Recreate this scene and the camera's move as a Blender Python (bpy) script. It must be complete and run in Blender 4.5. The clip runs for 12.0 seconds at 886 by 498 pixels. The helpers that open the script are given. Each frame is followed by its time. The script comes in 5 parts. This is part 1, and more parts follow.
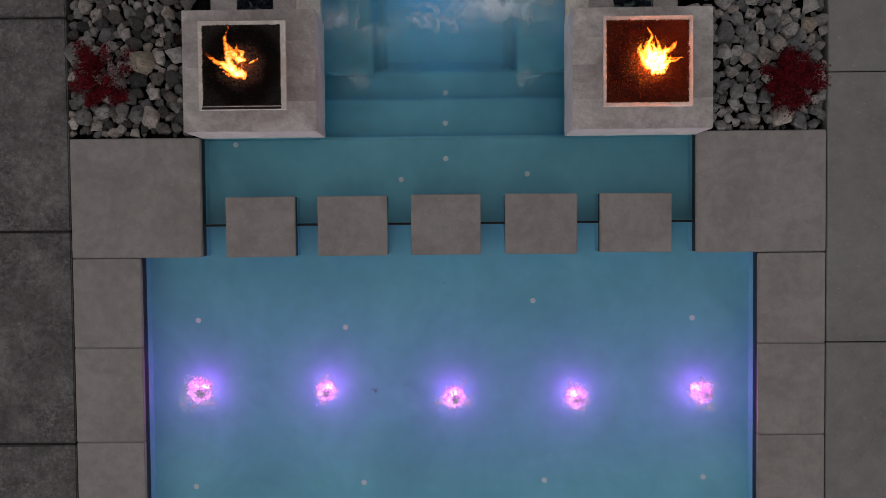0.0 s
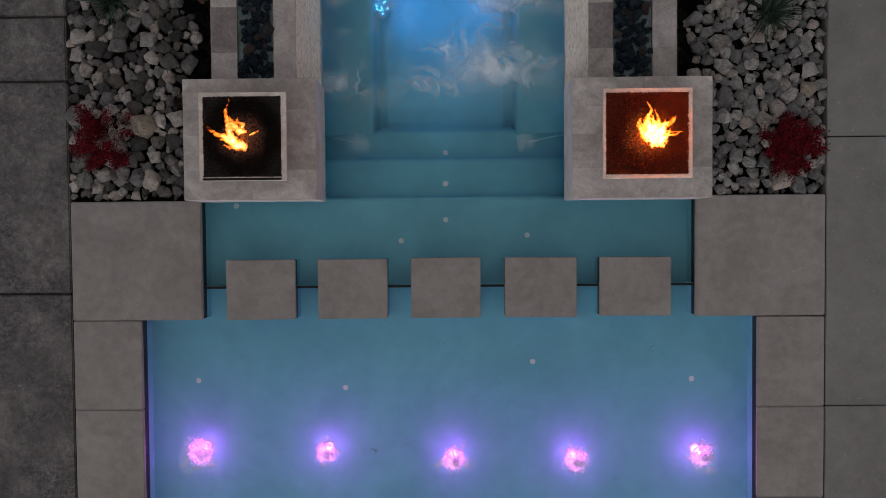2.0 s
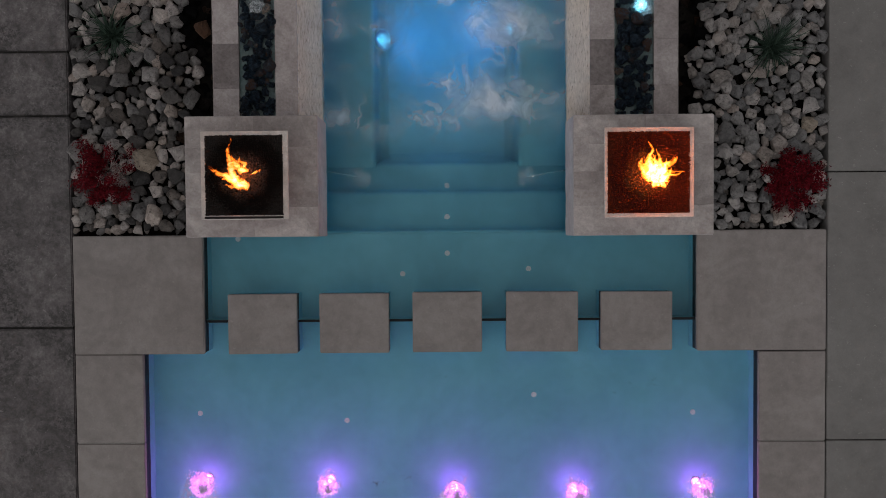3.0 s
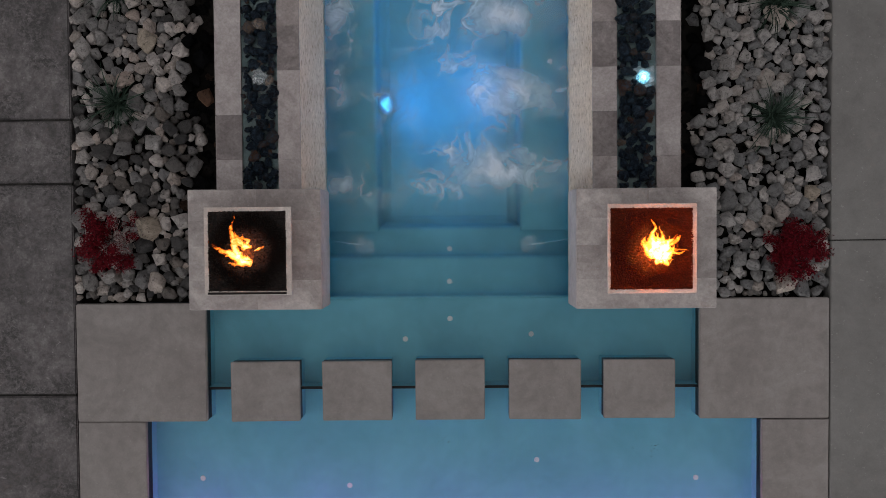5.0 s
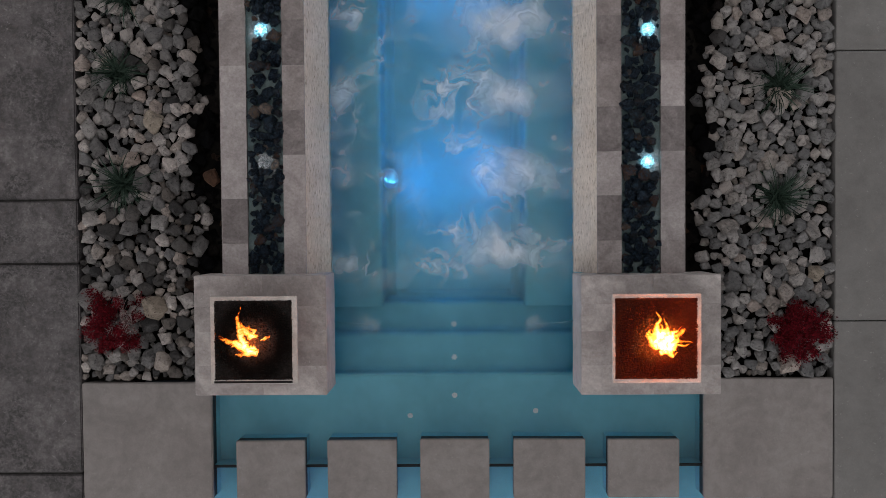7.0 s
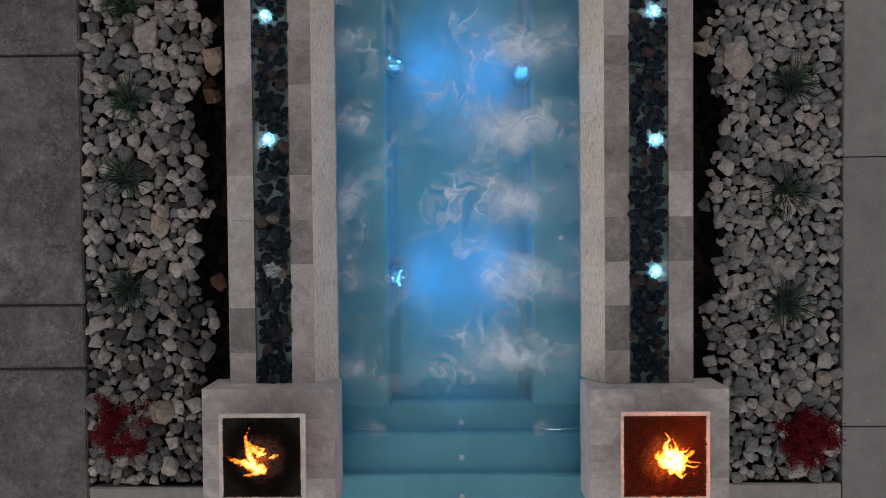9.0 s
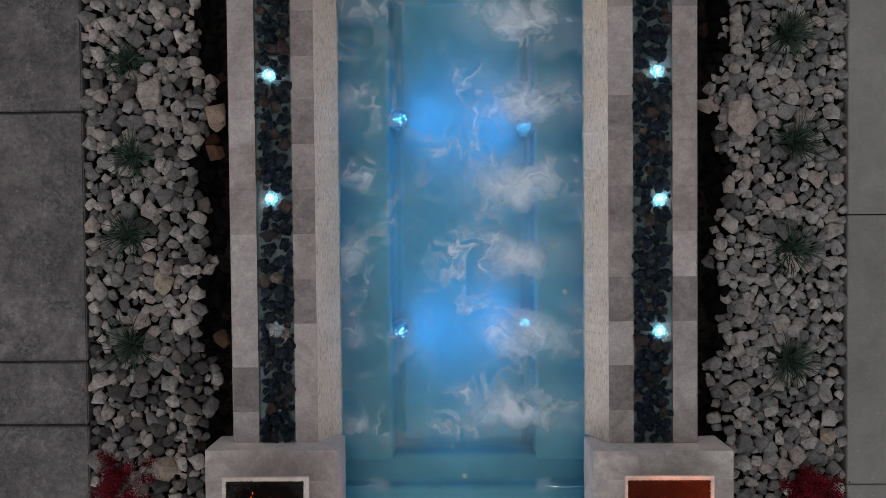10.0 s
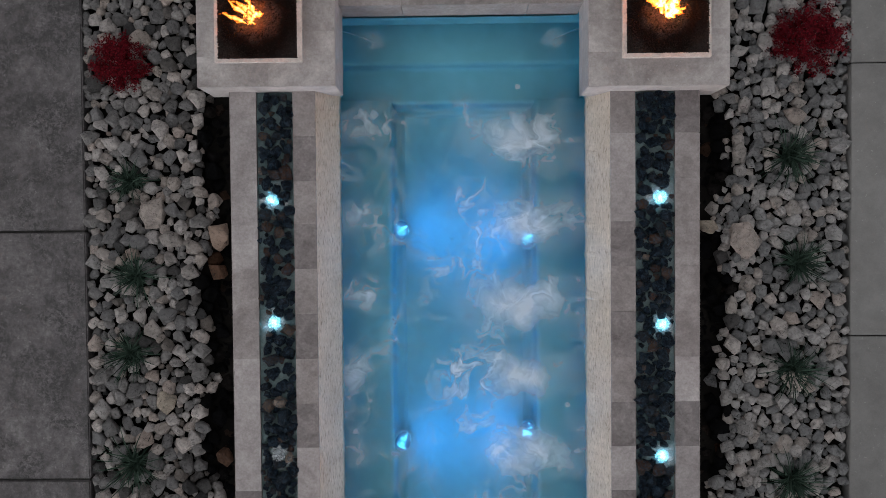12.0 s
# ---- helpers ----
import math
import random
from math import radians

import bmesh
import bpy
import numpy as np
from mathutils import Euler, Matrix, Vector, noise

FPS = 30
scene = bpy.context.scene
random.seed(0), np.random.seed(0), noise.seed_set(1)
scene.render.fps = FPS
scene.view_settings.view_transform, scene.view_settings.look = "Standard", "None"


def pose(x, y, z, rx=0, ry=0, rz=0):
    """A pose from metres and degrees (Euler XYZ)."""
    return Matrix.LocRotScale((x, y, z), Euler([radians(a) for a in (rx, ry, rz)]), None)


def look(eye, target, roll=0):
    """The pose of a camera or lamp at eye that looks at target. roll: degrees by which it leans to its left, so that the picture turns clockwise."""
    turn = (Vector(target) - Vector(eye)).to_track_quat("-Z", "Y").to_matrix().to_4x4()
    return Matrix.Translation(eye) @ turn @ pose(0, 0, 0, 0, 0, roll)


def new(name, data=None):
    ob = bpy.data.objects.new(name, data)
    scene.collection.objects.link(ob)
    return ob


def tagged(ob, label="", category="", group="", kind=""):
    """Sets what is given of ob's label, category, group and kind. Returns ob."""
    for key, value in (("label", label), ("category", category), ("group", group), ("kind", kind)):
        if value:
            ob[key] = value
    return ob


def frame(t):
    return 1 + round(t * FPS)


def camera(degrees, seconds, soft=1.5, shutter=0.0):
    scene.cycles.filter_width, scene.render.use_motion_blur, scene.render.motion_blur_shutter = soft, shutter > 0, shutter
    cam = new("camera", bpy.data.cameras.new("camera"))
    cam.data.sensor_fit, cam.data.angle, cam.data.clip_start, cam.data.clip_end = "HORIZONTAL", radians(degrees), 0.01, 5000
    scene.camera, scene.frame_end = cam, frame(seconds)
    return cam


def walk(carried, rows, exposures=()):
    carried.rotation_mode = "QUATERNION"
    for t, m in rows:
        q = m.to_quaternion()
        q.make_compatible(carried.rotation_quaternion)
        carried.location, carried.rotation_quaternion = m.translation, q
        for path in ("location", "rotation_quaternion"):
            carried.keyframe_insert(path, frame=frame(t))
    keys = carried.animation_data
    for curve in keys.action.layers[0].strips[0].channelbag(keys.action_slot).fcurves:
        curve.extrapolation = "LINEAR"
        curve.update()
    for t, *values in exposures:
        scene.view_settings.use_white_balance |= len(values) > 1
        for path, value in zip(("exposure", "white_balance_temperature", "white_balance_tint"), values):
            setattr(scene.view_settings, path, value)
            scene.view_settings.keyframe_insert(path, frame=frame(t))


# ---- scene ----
cam = camera(66.0, 12.0, soft=0.7)
# seconds, place, tilt about x, tilt about y, turn: the camera hangs over the pool and looks straight down
ROWS = [
    (0, 0.000, 0.000, 5.866, -1.63, 0.67, -0.54),
    (0.5, 0.008, 0.125, 5.872, -1.63, 0.67, -0.53),
    (1, 0.015, 0.255, 5.873, -1.62, 0.68, -0.52),
    (1.5, 0.011, 0.395, 5.868, -1.60, 0.67, -0.51),
    (2, 0.006, 0.540, 5.865, -1.58, 0.68, -0.49),
    (2.5, 0.002, 0.686, 5.862, -1.56, 0.69, -0.47),
    (3, -0.001, 0.832, 5.864, -1.53, 0.71, -0.47),
    (5, -0.012, 1.405, 5.853, -1.42, 0.79, -0.50),
    (5.5, -0.028, 1.553, 5.860, -1.39, 0.81, -0.49),
    (6, -0.034, 1.711, 5.854, -1.36, 0.84, -0.49),
    (6.5, -0.035, 1.888, 5.852, -1.34, 0.84, -0.50),
    (7, -0.043, 2.086, 5.858, -1.33, 0.84, -0.49),
    (9, -0.102, 2.988, 5.834, -1.31, 0.82, -0.54),
    (9.5, -0.122, 3.227, 5.820, -1.29, 0.83, -0.53),
    (10, -0.126, 3.473, 5.815, -1.28, 0.84, -0.52),
    (10.5, -0.122, 3.715, 5.811, -1.27, 0.84, -0.51),
    (11, -0.125, 3.964, 5.813, -1.27, 0.84, -0.51),
    (11.5, -0.133, 4.222, 5.806, -1.27, 0.84, -0.50),
    (12, -0.142, 4.494, 5.800, -1.26, 0.83, -0.51),
]
walk(cam, [(t, pose(x, y, z, a, b, c)) for t, x, y, z, a, b, c in ROWS], exposures=[
    (0.0, 0.62, 6500, 10), (1.5, 0.62, 6500, 10), (3.0, 0.58, 6500, 10), (5.0, 0.88, 6450, 10), (7.0, 0.92, 6450, 10), (9.0, 0.95, 6500, 10), (9.7, 0.99, 6480, 10), (11.0, 1.08, 6220, 7.5), (12.0, 1.12, 6200, 7.5)])

# ---- light: dull evening under an overcast sky ----
world = bpy.data.worlds.new("dusk_sky")
scene.world = world
world.use_nodes = True
wn, wl = world.node_tree.nodes, world.node_tree.links
sky = wn.new("ShaderNodeTexSky")
sky.sky_type = "NISHITA"
sky.sun_disc = False
sky.sun_elevation = radians(20)
sky.sun_rotation = radians(200)
grey = wn.new("ShaderNodeHueSaturation")
grey.inputs["Saturation"].default_value = 0.06
wl.new(sky.outputs["Color"], grey.inputs["Color"])
wl.new(grey.outputs["Color"], wn["Background"].inputs["Color"])
wn["Background"].inputs["Strength"].default_value = 0.0775

sun_data = bpy.data.lights.new("sun", "SUN")
sun_data.energy, sun_data.angle, sun_data.color = 0.14, radians(90), (1.0, 0.93, 0.85)
sun = new("sun", sun_data)
sun.matrix_world = look((0, 0, 20), (0.28, 0.77, 12.2))


# ---- materials ----
def material(name, rough=0.7, metal=0.0):
    m = bpy.data.materials.new(name)
    m.use_nodes = True
    b = m.node_tree.nodes["Principled BSDF"]
    b.inputs["Roughness"].default_value = rough
    b.inputs["Metallic"].default_value = metal
    return m, m.node_tree.nodes, m.node_tree.links, b


def noise_node(n, l, scale, detail=5.0, rough=0.6, warp=0.0, vector=None):
    t = n.new("ShaderNodeTexNoise")
    t.inputs["Scale"].default_value = scale
    t.inputs["Detail"].default_value = detail
    t.inputs["Roughness"].default_value = rough
    t.inputs["Distortion"].default_value = warp
    if vector is not None:
        l.new(vector, t.inputs["Vector"])
    return t


def ramp(n, l, source, stops):
    r = n.new("ShaderNodeValToRGB")
    while len(r.color_ramp.elements) < len(stops):
        r.color_ramp.elements.new(0.5)
    for e, (at, c) in zip(r.color_ramp.elements, stops):
        e.position = at
        e.color = (*c, 1) if len(c) == 3 else c
    l.new(source, r.inputs["Fac"])
    return r


def mix(n, l, kind, fac, a, b):
    m = n.new("ShaderNodeMix")
    m.data_type, m.blend_type = "RGBA", kind
    if isinstance(fac, float):
        m.inputs[0].default_value = fac
    else:
        l.new(fac, m.inputs[0])
    for value, socket in ((a, m.inputs[6]), (b, m.inputs[7])):
        if isinstance(value, tuple):
            socket.default_value = (*value, 1)
        else:
            l.new(value, socket)
    return m.outputs[2]


def bump(n, l, b, height, strength=0.3, distance=0.01):
    k = n.new("ShaderNodeBump")
    k.inputs["Strength"].default_value = strength
    k.inputs["Distance"].default_value = distance
    l.new(height, k.inputs["Height"])
    l.new(k.outputs["Normal"], b.inputs["Normal"])


def stony(name, dark, mid, light, rough=0.75, big=1.6, fine=60.0, tone=0.25, relief=0.3, distance=0.004, blotch=0.5, warp=0.4, speckle=0.7, specks=0.0, grime=0.0):
    """Concrete or stone: cloudy blotches, fine grain, small pits, and a tone of its own for each piece."""
    m, n, l, b = material(name, rough)
    where = n.new("ShaderNodeTexCoord").outputs["Object"]
    info = n.new("ShaderNodeObjectInfo")
    shift = n.new("ShaderNodeVectorMath")
    shift.operation = "SCALE"
    l.new(info.outputs["Location"], shift.inputs[0])
    shift.inputs["Scale"].default_value = 3.7
    add = n.new("ShaderNodeVectorMath")
    l.new(where, add.inputs[0])
    l.new(shift.outputs[0], add.inputs[1])
    v = add.outputs[0]
    cloud = noise_node(n, l, big, 6, 0.65, warp, v)
    base = ramp(n, l, cloud.outputs["Fac"], [(0.32, dark), (0.5, mid), (0.68, light)])
    mid_noise = noise_node(n, l, big * 6, 5, 0.7, 0.2, v)
    stain = ramp(n, l, mid_noise.outputs["Fac"], [(0.35, (0.55, 0.54, 0.53)), (0.6, (1, 1, 1))])
    c = mix(n, l, "MULTIPLY", blotch, base.outputs["Color"], stain.outputs["Color"])
    grain = noise_node(n, l, fine, 4, 0.7, 0.0, v)
    speck = ramp(n, l, grain.outputs["Fac"], [(0.3, (0.72, 0.71, 0.7)), (0.65, (1.12, 1.12, 1.12))])
    c = mix(n, l, "MULTIPLY", speckle, c, speck.outputs["Color"])
    if specks:
        # pale lime spots, a little rust and dark pits
        spot = noise_node(n, l, 38, 3, 0.5, 0.6, v)
        lime = ramp(n, l, spot.outputs["Fac"], [(0.66, (0, 0, 0)), (0.73, (specks, specks, specks))])
        c = mix(n, l, "MIX", lime.outputs["Color"], c, tuple(min(0.7, q * 3.0) for q in mid))
        rust = noise_node(n, l, 13, 6, 0.75, 0.8, v)
        warm = ramp(n, l, rust.outputs["Fac"], [(0.56, (0, 0, 0)), (0.7, (specks, specks, specks))])
        c = mix(n, l, "MIX", warm.outputs["Color"], c, (mid[0] * 1.35, mid[1] * 1.08, mid[2] * 0.95))
        pit = noise_node(n, l, 55, 4, 0.6, 0.3, v)
        hole = ramp(n, l, pit.outputs["Fac"], [(0.27, (specks, specks, specks)), (0.34, (0, 0, 0))])
        c = mix(n, l, "MIX", hole.outputs["Color"], c, tuple(q * 0.3 for q in mid))
    if grime:
        # dark algae in broken, speckled patches
        patchy = noise_node(n, l, 2.1, 5, 0.6, 0.5, v)
        where_dark = ramp(n, l, patchy.outputs["Fac"], [(0.4, (0, 0, 0)), (0.58, (1, 1, 1))])
        dots = noise_node(n, l, 30, 6, 0.78, 0.6, v)
        dotted = ramp(n, l, dots.outputs["Fac"], [(0.42, (0.05, 0.05, 0.05)), (0.58, (1, 1, 1))])
        growth = mix(n, l, "MULTIPLY", 1.0, where_dark.outputs["Color"], dotted.outputs["Color"])
        growth = mix(n, l, "MULTIPLY", 1.0, growth, (grime, grime, grime))
        c = mix(n, l, "MIX", growth, c, tuple(q * 0.3 for q in mid))
    own = n.new("ShaderNodeMapRange")
    own.inputs[3].default_value, own.inputs[4].default_value = 1 - tone, 1 + tone
    l.new(info.outputs["Random"], own.inputs[0])
    c = mix(n, l, "MULTIPLY", 1.0, c, own.outputs[0])
    l.new(c, b.inputs["Base Color"])
    b.inputs["Specular IOR Level"].default_value = 0.05 if mid[0] < 0.02 else 0.4
    rr = n.new("ShaderNodeMapRange")
    rr.inputs[3].default_value, rr.inputs[4].default_value = rough - 0.12, min(1.0, rough + 0.12)
    l.new(mid_noise.outputs["Fac"], rr.inputs[0])
    l.new(rr.outputs[0], b.inputs["Roughness"])
    bump(n, l, b, grain.outputs["Fac"], relief, distance)
    return m


M_DECK_DARK = stony("weathered_dark_concrete", (0.082, 0.073, 0.075), (0.142, 0.127, 0.13), (0.21, 0.19, 0.194), 0.8, 3.2, 55, 0.08, 0.45, 0.006, 0.9, 0.8, 0.7, 0.32, 0.95)
M_DECK = stony("smooth_grey_concrete", (0.16, 0.151, 0.146), (0.19, 0.18, 0.174), (0.22, 0.21, 0.203), 0.75, 1.1, 80, 0.05, 0.12, 0.002, 0.35, 0.6, 0.3, 0.2)
M_SLAB = stony("taupe_concrete", (0.212, 0.187, 0.18), (0.25, 0.222, 0.214), (0.285, 0.257, 0.248), 0.72, 1.9, 90, 0.05, 0.12, 0.002, 0.35, 0.7, 0.25, 0.09)
M_TILE_LIGHT = stony("pale_grey_stone_tile", (0.31, 0.268, 0.266), (0.39, 0.345, 0.342), (0.46, 0.412, 0.408), 0.55, 2.6, 50, 0.07, 0.25, 0.003, 0.45, 0.9)
M_TILE = stony("grey_stone_tile", (0.24, 0.206, 0.202), (0.318, 0.276, 0.27), (0.39, 0.346, 0.34), 0.55, 2.6, 50, 0.08, 0.25, 0.003, 0.5, 0.9)
M_TILE_DARK = stony("dark_mottled_stone_tile", (0.165, 0.138, 0.138), (0.225, 0.194, 0.193), (0.3, 0.263, 0.26), 0.55, 4.5, 50, 0.08, 0.25, 0.003, 0.6, 1.2)
M_CAP = stony("pale_stone_tile", (0.28, 0.242, 0.236), (0.4, 0.354, 0.344), (0.54, 0.488, 0.475), 0.55, 2.2, 55, 0.07, 0.3, 0.004, 0.5, 0.9, 0.5, 0.25)
# cap stone made lighter: light on the pedestal sides is put into its colour
M_FACE = stony("side_lit_stone_tile", (0.37, 0.332, 0.328), (0.46, 0.416, 0.41), (0.55, 0.503, 0.495), 0.55, 2.4, 55, 0.05, 0.3, 0.004, 0.4, 0.8, 0.4)
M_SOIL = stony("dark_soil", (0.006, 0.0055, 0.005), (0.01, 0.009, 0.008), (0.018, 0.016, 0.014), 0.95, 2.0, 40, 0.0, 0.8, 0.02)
M_JOINT = stony("dirty_joint_filler", (0.012, 0.011, 0.01), (0.022, 0.02, 0.019), (0.06, 0.055, 0.05), 0.95, 6.0, 40, 0.0, 0.6, 0.01)
M_TRIM = stony("heat_stained_trim", (0.42, 0.38, 0.355), (0.52, 0.475, 0.445), (0.62, 0.575, 0.545), 0.5, 5, 90, 0.0, 0.2, 0.002, 0.3)
M_MORTAR = stony("grey_mortar", (0.26, 0.25, 0.24), (0.31, 0.3, 0.29), (0.36, 0.35, 0.34), 0.9, 3, 90, 0.0, 0.4, 0.003)


def travertine():
    """Cream travertine laid as a sloping spillway, with thin streaks running down the channel."""
    m, n, l, b = material("cream_travertine", 0.6)
    where = n.new("ShaderNodeTexCoord").outputs["Object"]
    stretch = n.new("ShaderNodeMapping")
    stretch.inputs["Scale"].default_value = (75, 20, 75)
    l.new(where, stretch.inputs["Vector"])
    streak = noise_node(n, l, 1.0, 5, 0.7, 0.3, stretch.outputs["Vector"])
    base = ramp(n, l, streak.outputs["Fac"], [(0.3, (0.24, 0.185, 0.14)), (0.43, (0.56, 0.46, 0.37)), (0.7, (0.76, 0.645, 0.54))])
    cloud = noise_node(n, l, 3.0, 4, 0.6, 0.2, where)
    tint = ramp(n, l, cloud.outputs["Fac"], [(0.35, (0.8, 0.78, 0.75)), (0.65, (1, 1, 1))])
    l.new(mix(n, l, "MULTIPLY", 0.8, base.outputs["Color"], tint.outputs["Color"]), b.inputs["Base Color"])
    bump(n, l, b, streak.outputs["Fac"], 0.6, 0.006)
    return m


def plaster():
    """Blue-grey pool plaster with soft mottling."""
    m, n, l, b = material("blue_pool_plaster", 0.8)
    where = n.new("ShaderNodeNewGeometry").outputs["Position"]
    cloud = noise_node(n, l, 1.1, 5, 0.6, 0.5, where)
    base = ramp(n, l, cloud.outputs["Fac"], [(0.3, (0.142, 0.44, 0.55)), (0.5, (0.173, 0.51, 0.625)), (0.7, (0.207, 0.58, 0.695))])
    fine = noise_node(n, l, 7.0, 5, 0.7, 0.3, where)
    tint = ramp(n, l, fine.outputs["Fac"], [(0.35, (0.88, 0.9, 0.9)), (0.6, (1, 1, 1))])
    l.new(mix(n, l, "MULTIPLY", 0.7, base.outputs["Color"], tint.outputs["Color"]), b.inputs["Base Color"])
    return m


def water_material(name, wave, strength, tint, detail=5):
    m, n, l, b = material(name, 0.03)
    b.inputs["Base Color"].default_value = (*tint, 1)
    b.inputs["IOR"].default_value = 1.333
    b.inputs["Transmission Weight"].default_value = 1.0
    where = n.new("ShaderNodeNewGeometry").outputs["Position"]
    ripple = noise_node(n, l, wave, detail, 0.62, 0.8, where)
    bump(n, l, b, ripple.outputs["Fac"], strength, 0.02)
    return m


def foam_material(name, threshold, scale, most, threads):
    """Thin foam and drifting steam: white, broken up, fading towards the rim of its patch. threads: how stringy it is."""
    m, n, l, b = material(name, 0.9)
    b.inputs["Base Color"].default_value = (0.86, 0.9, 0.94, 1)
    where = n.new("ShaderNodeNewGeometry").outputs["Position"]
    soft = noise_node(n, l, scale, 9, 0.68, 0.5, where)
    cloud = ramp(n, l, soft.outputs["Fac"], [(threshold, (0, 0, 0)), (threshold + 0.4, (1, 1, 1))])
    curl = noise_node(n, l, scale * 0.75, 9, 0.66, 0.7, where)
    string = ramp(n, l, curl.outputs["Fac"], [(0.455, (0, 0, 0)), (0.495, (1, 1, 1)), (0.505, (0.9, 0.9, 0.9)), (0.55, (0, 0, 0))])
    broken = mix(n, l, "MULTIPLY", 0.85, string.outputs["Color"], cloud.outputs["Color"])
    cover = mix(n, l, "MIX", threads, cloud.outputs["Color"], broken)
    rim = n.new("ShaderNodeAttribute")
    rim.attribute_name = "foam_cover"
    k = n.new("ShaderNodeMath")
    k.operation = "MULTIPLY"
    l.new(cover, k.inputs[0])
    l.new(rim.outputs["Fac"], k.inputs[1])
    k2 = n.new("ShaderNodeMath")
    k2.operation = "MULTIPLY"
    k2.inputs[1].default_value = most
    l.new(k.outputs[0], k2.inputs[0])
    l.new(k2.outputs[0], b.inputs["Alpha"])
    return m


def churned_foam():
    """Air churned into the spa: soft white plumes and thin curling threads, tinted by the lamps under it."""
    m, n, l, b = material("churned_foam", 0.9)
    b.inputs["Base Color"].default_value = (0.84, 0.86, 0.9, 1)
    b.inputs["Specular IOR Level"].default_value = 0.1
    where = n.new("ShaderNodeNewGeometry").outputs["Position"]
    swirl = noise_node(n, l, 2.6, 3, 0.5, 0.6, where)
    twist = n.new("ShaderNodeVectorMath")
    twist.operation = "MULTIPLY_ADD"
    twist.inputs[1].default_value = (0.55, 0.55, 0.0)
    l.new(swirl.outputs["Color"], twist.inputs[0])
    l.new(where, twist.inputs[2])
    v = twist.outputs[0]
    soft = noise_node(n, l, 5.0, 7, 0.6, 0.4, v)
    cloud = ramp(n, l, soft.outputs["Fac"], [(0.25, (0.2, 0.2, 0.2)), (0.65, (1, 1, 1))])
    threads = []
    for scale, wide in ((3.0, 0.042), (6.5, 0.07)):
        c = noise_node(n, l, scale, 2.5, 0.5, 0.4, v)
        threads.append(ramp(n, l, c.outputs["Fac"], [(0.5 - wide * 1.6, (0, 0, 0)), (0.5 - wide * 0.1, (1, 1, 1)), (0.5 + wide * 0.1, (0.9, 0.9, 0.9)), (0.5 + wide, (0, 0, 0))]).outputs["Color"])
    string = mix(n, l, "ADD", 0.6, threads[0], threads[1])
    gap = noise_node(n, l, 2.2, 3, 0.5, 0.0, where)
    some = ramp(n, l, gap.outputs["Fac"], [(0.4, (0.04, 0.04, 0.04)), (0.62, (1, 1, 1))])
    string = mix(n, l, "MULTIPLY", 1.0, string, some.outputs["Color"])

    def times(a, name, k):
        at = n.new("ShaderNodeAttribute")
        at.attribute_name = name
        p = n.new("ShaderNodeMath")
        p.operation = "MULTIPLY"
        l.new(a, p.inputs[0])
        l.new(at.outputs["Fac"], p.inputs[1])
        q = n.new("ShaderNodeMath")
        q.operation = "MULTIPLY"
        q.inputs[1].default_value = k
        l.new(p.outputs[0], q.inputs[0])
        return q.outputs[0]

    total = n.new("ShaderNodeMath")
    total.use_clamp = True
    l.new(times(cloud.outputs["Color"], "plume", 1.1), total.inputs[0])
    l.new(times(string, "thread", 0.85), total.inputs[1])
    thin = n.new("ShaderNodeBsdfTranslucent")
    thin.inputs["Color"].default_value = (0.9, 0.92, 0.95, 1)
    both = n.new("ShaderNodeMixShader")
    both.inputs[0].default_value = 0.35
    l.new(b.outputs[0], both.inputs[1])
    l.new(thin.outputs[0], both.inputs[2])
    clear = n.new("ShaderNodeBsdfTransparent")
    layer = n.new("ShaderNodeMixShader")
    l.new(total.outputs[0], layer.inputs[0])
    l.new(clear.outputs[0], layer.inputs[1])
    l.new(both.outputs[0], layer.inputs[2])
    l.new(layer.outputs[0], n["Material Output"].inputs["Surface"])
    return m


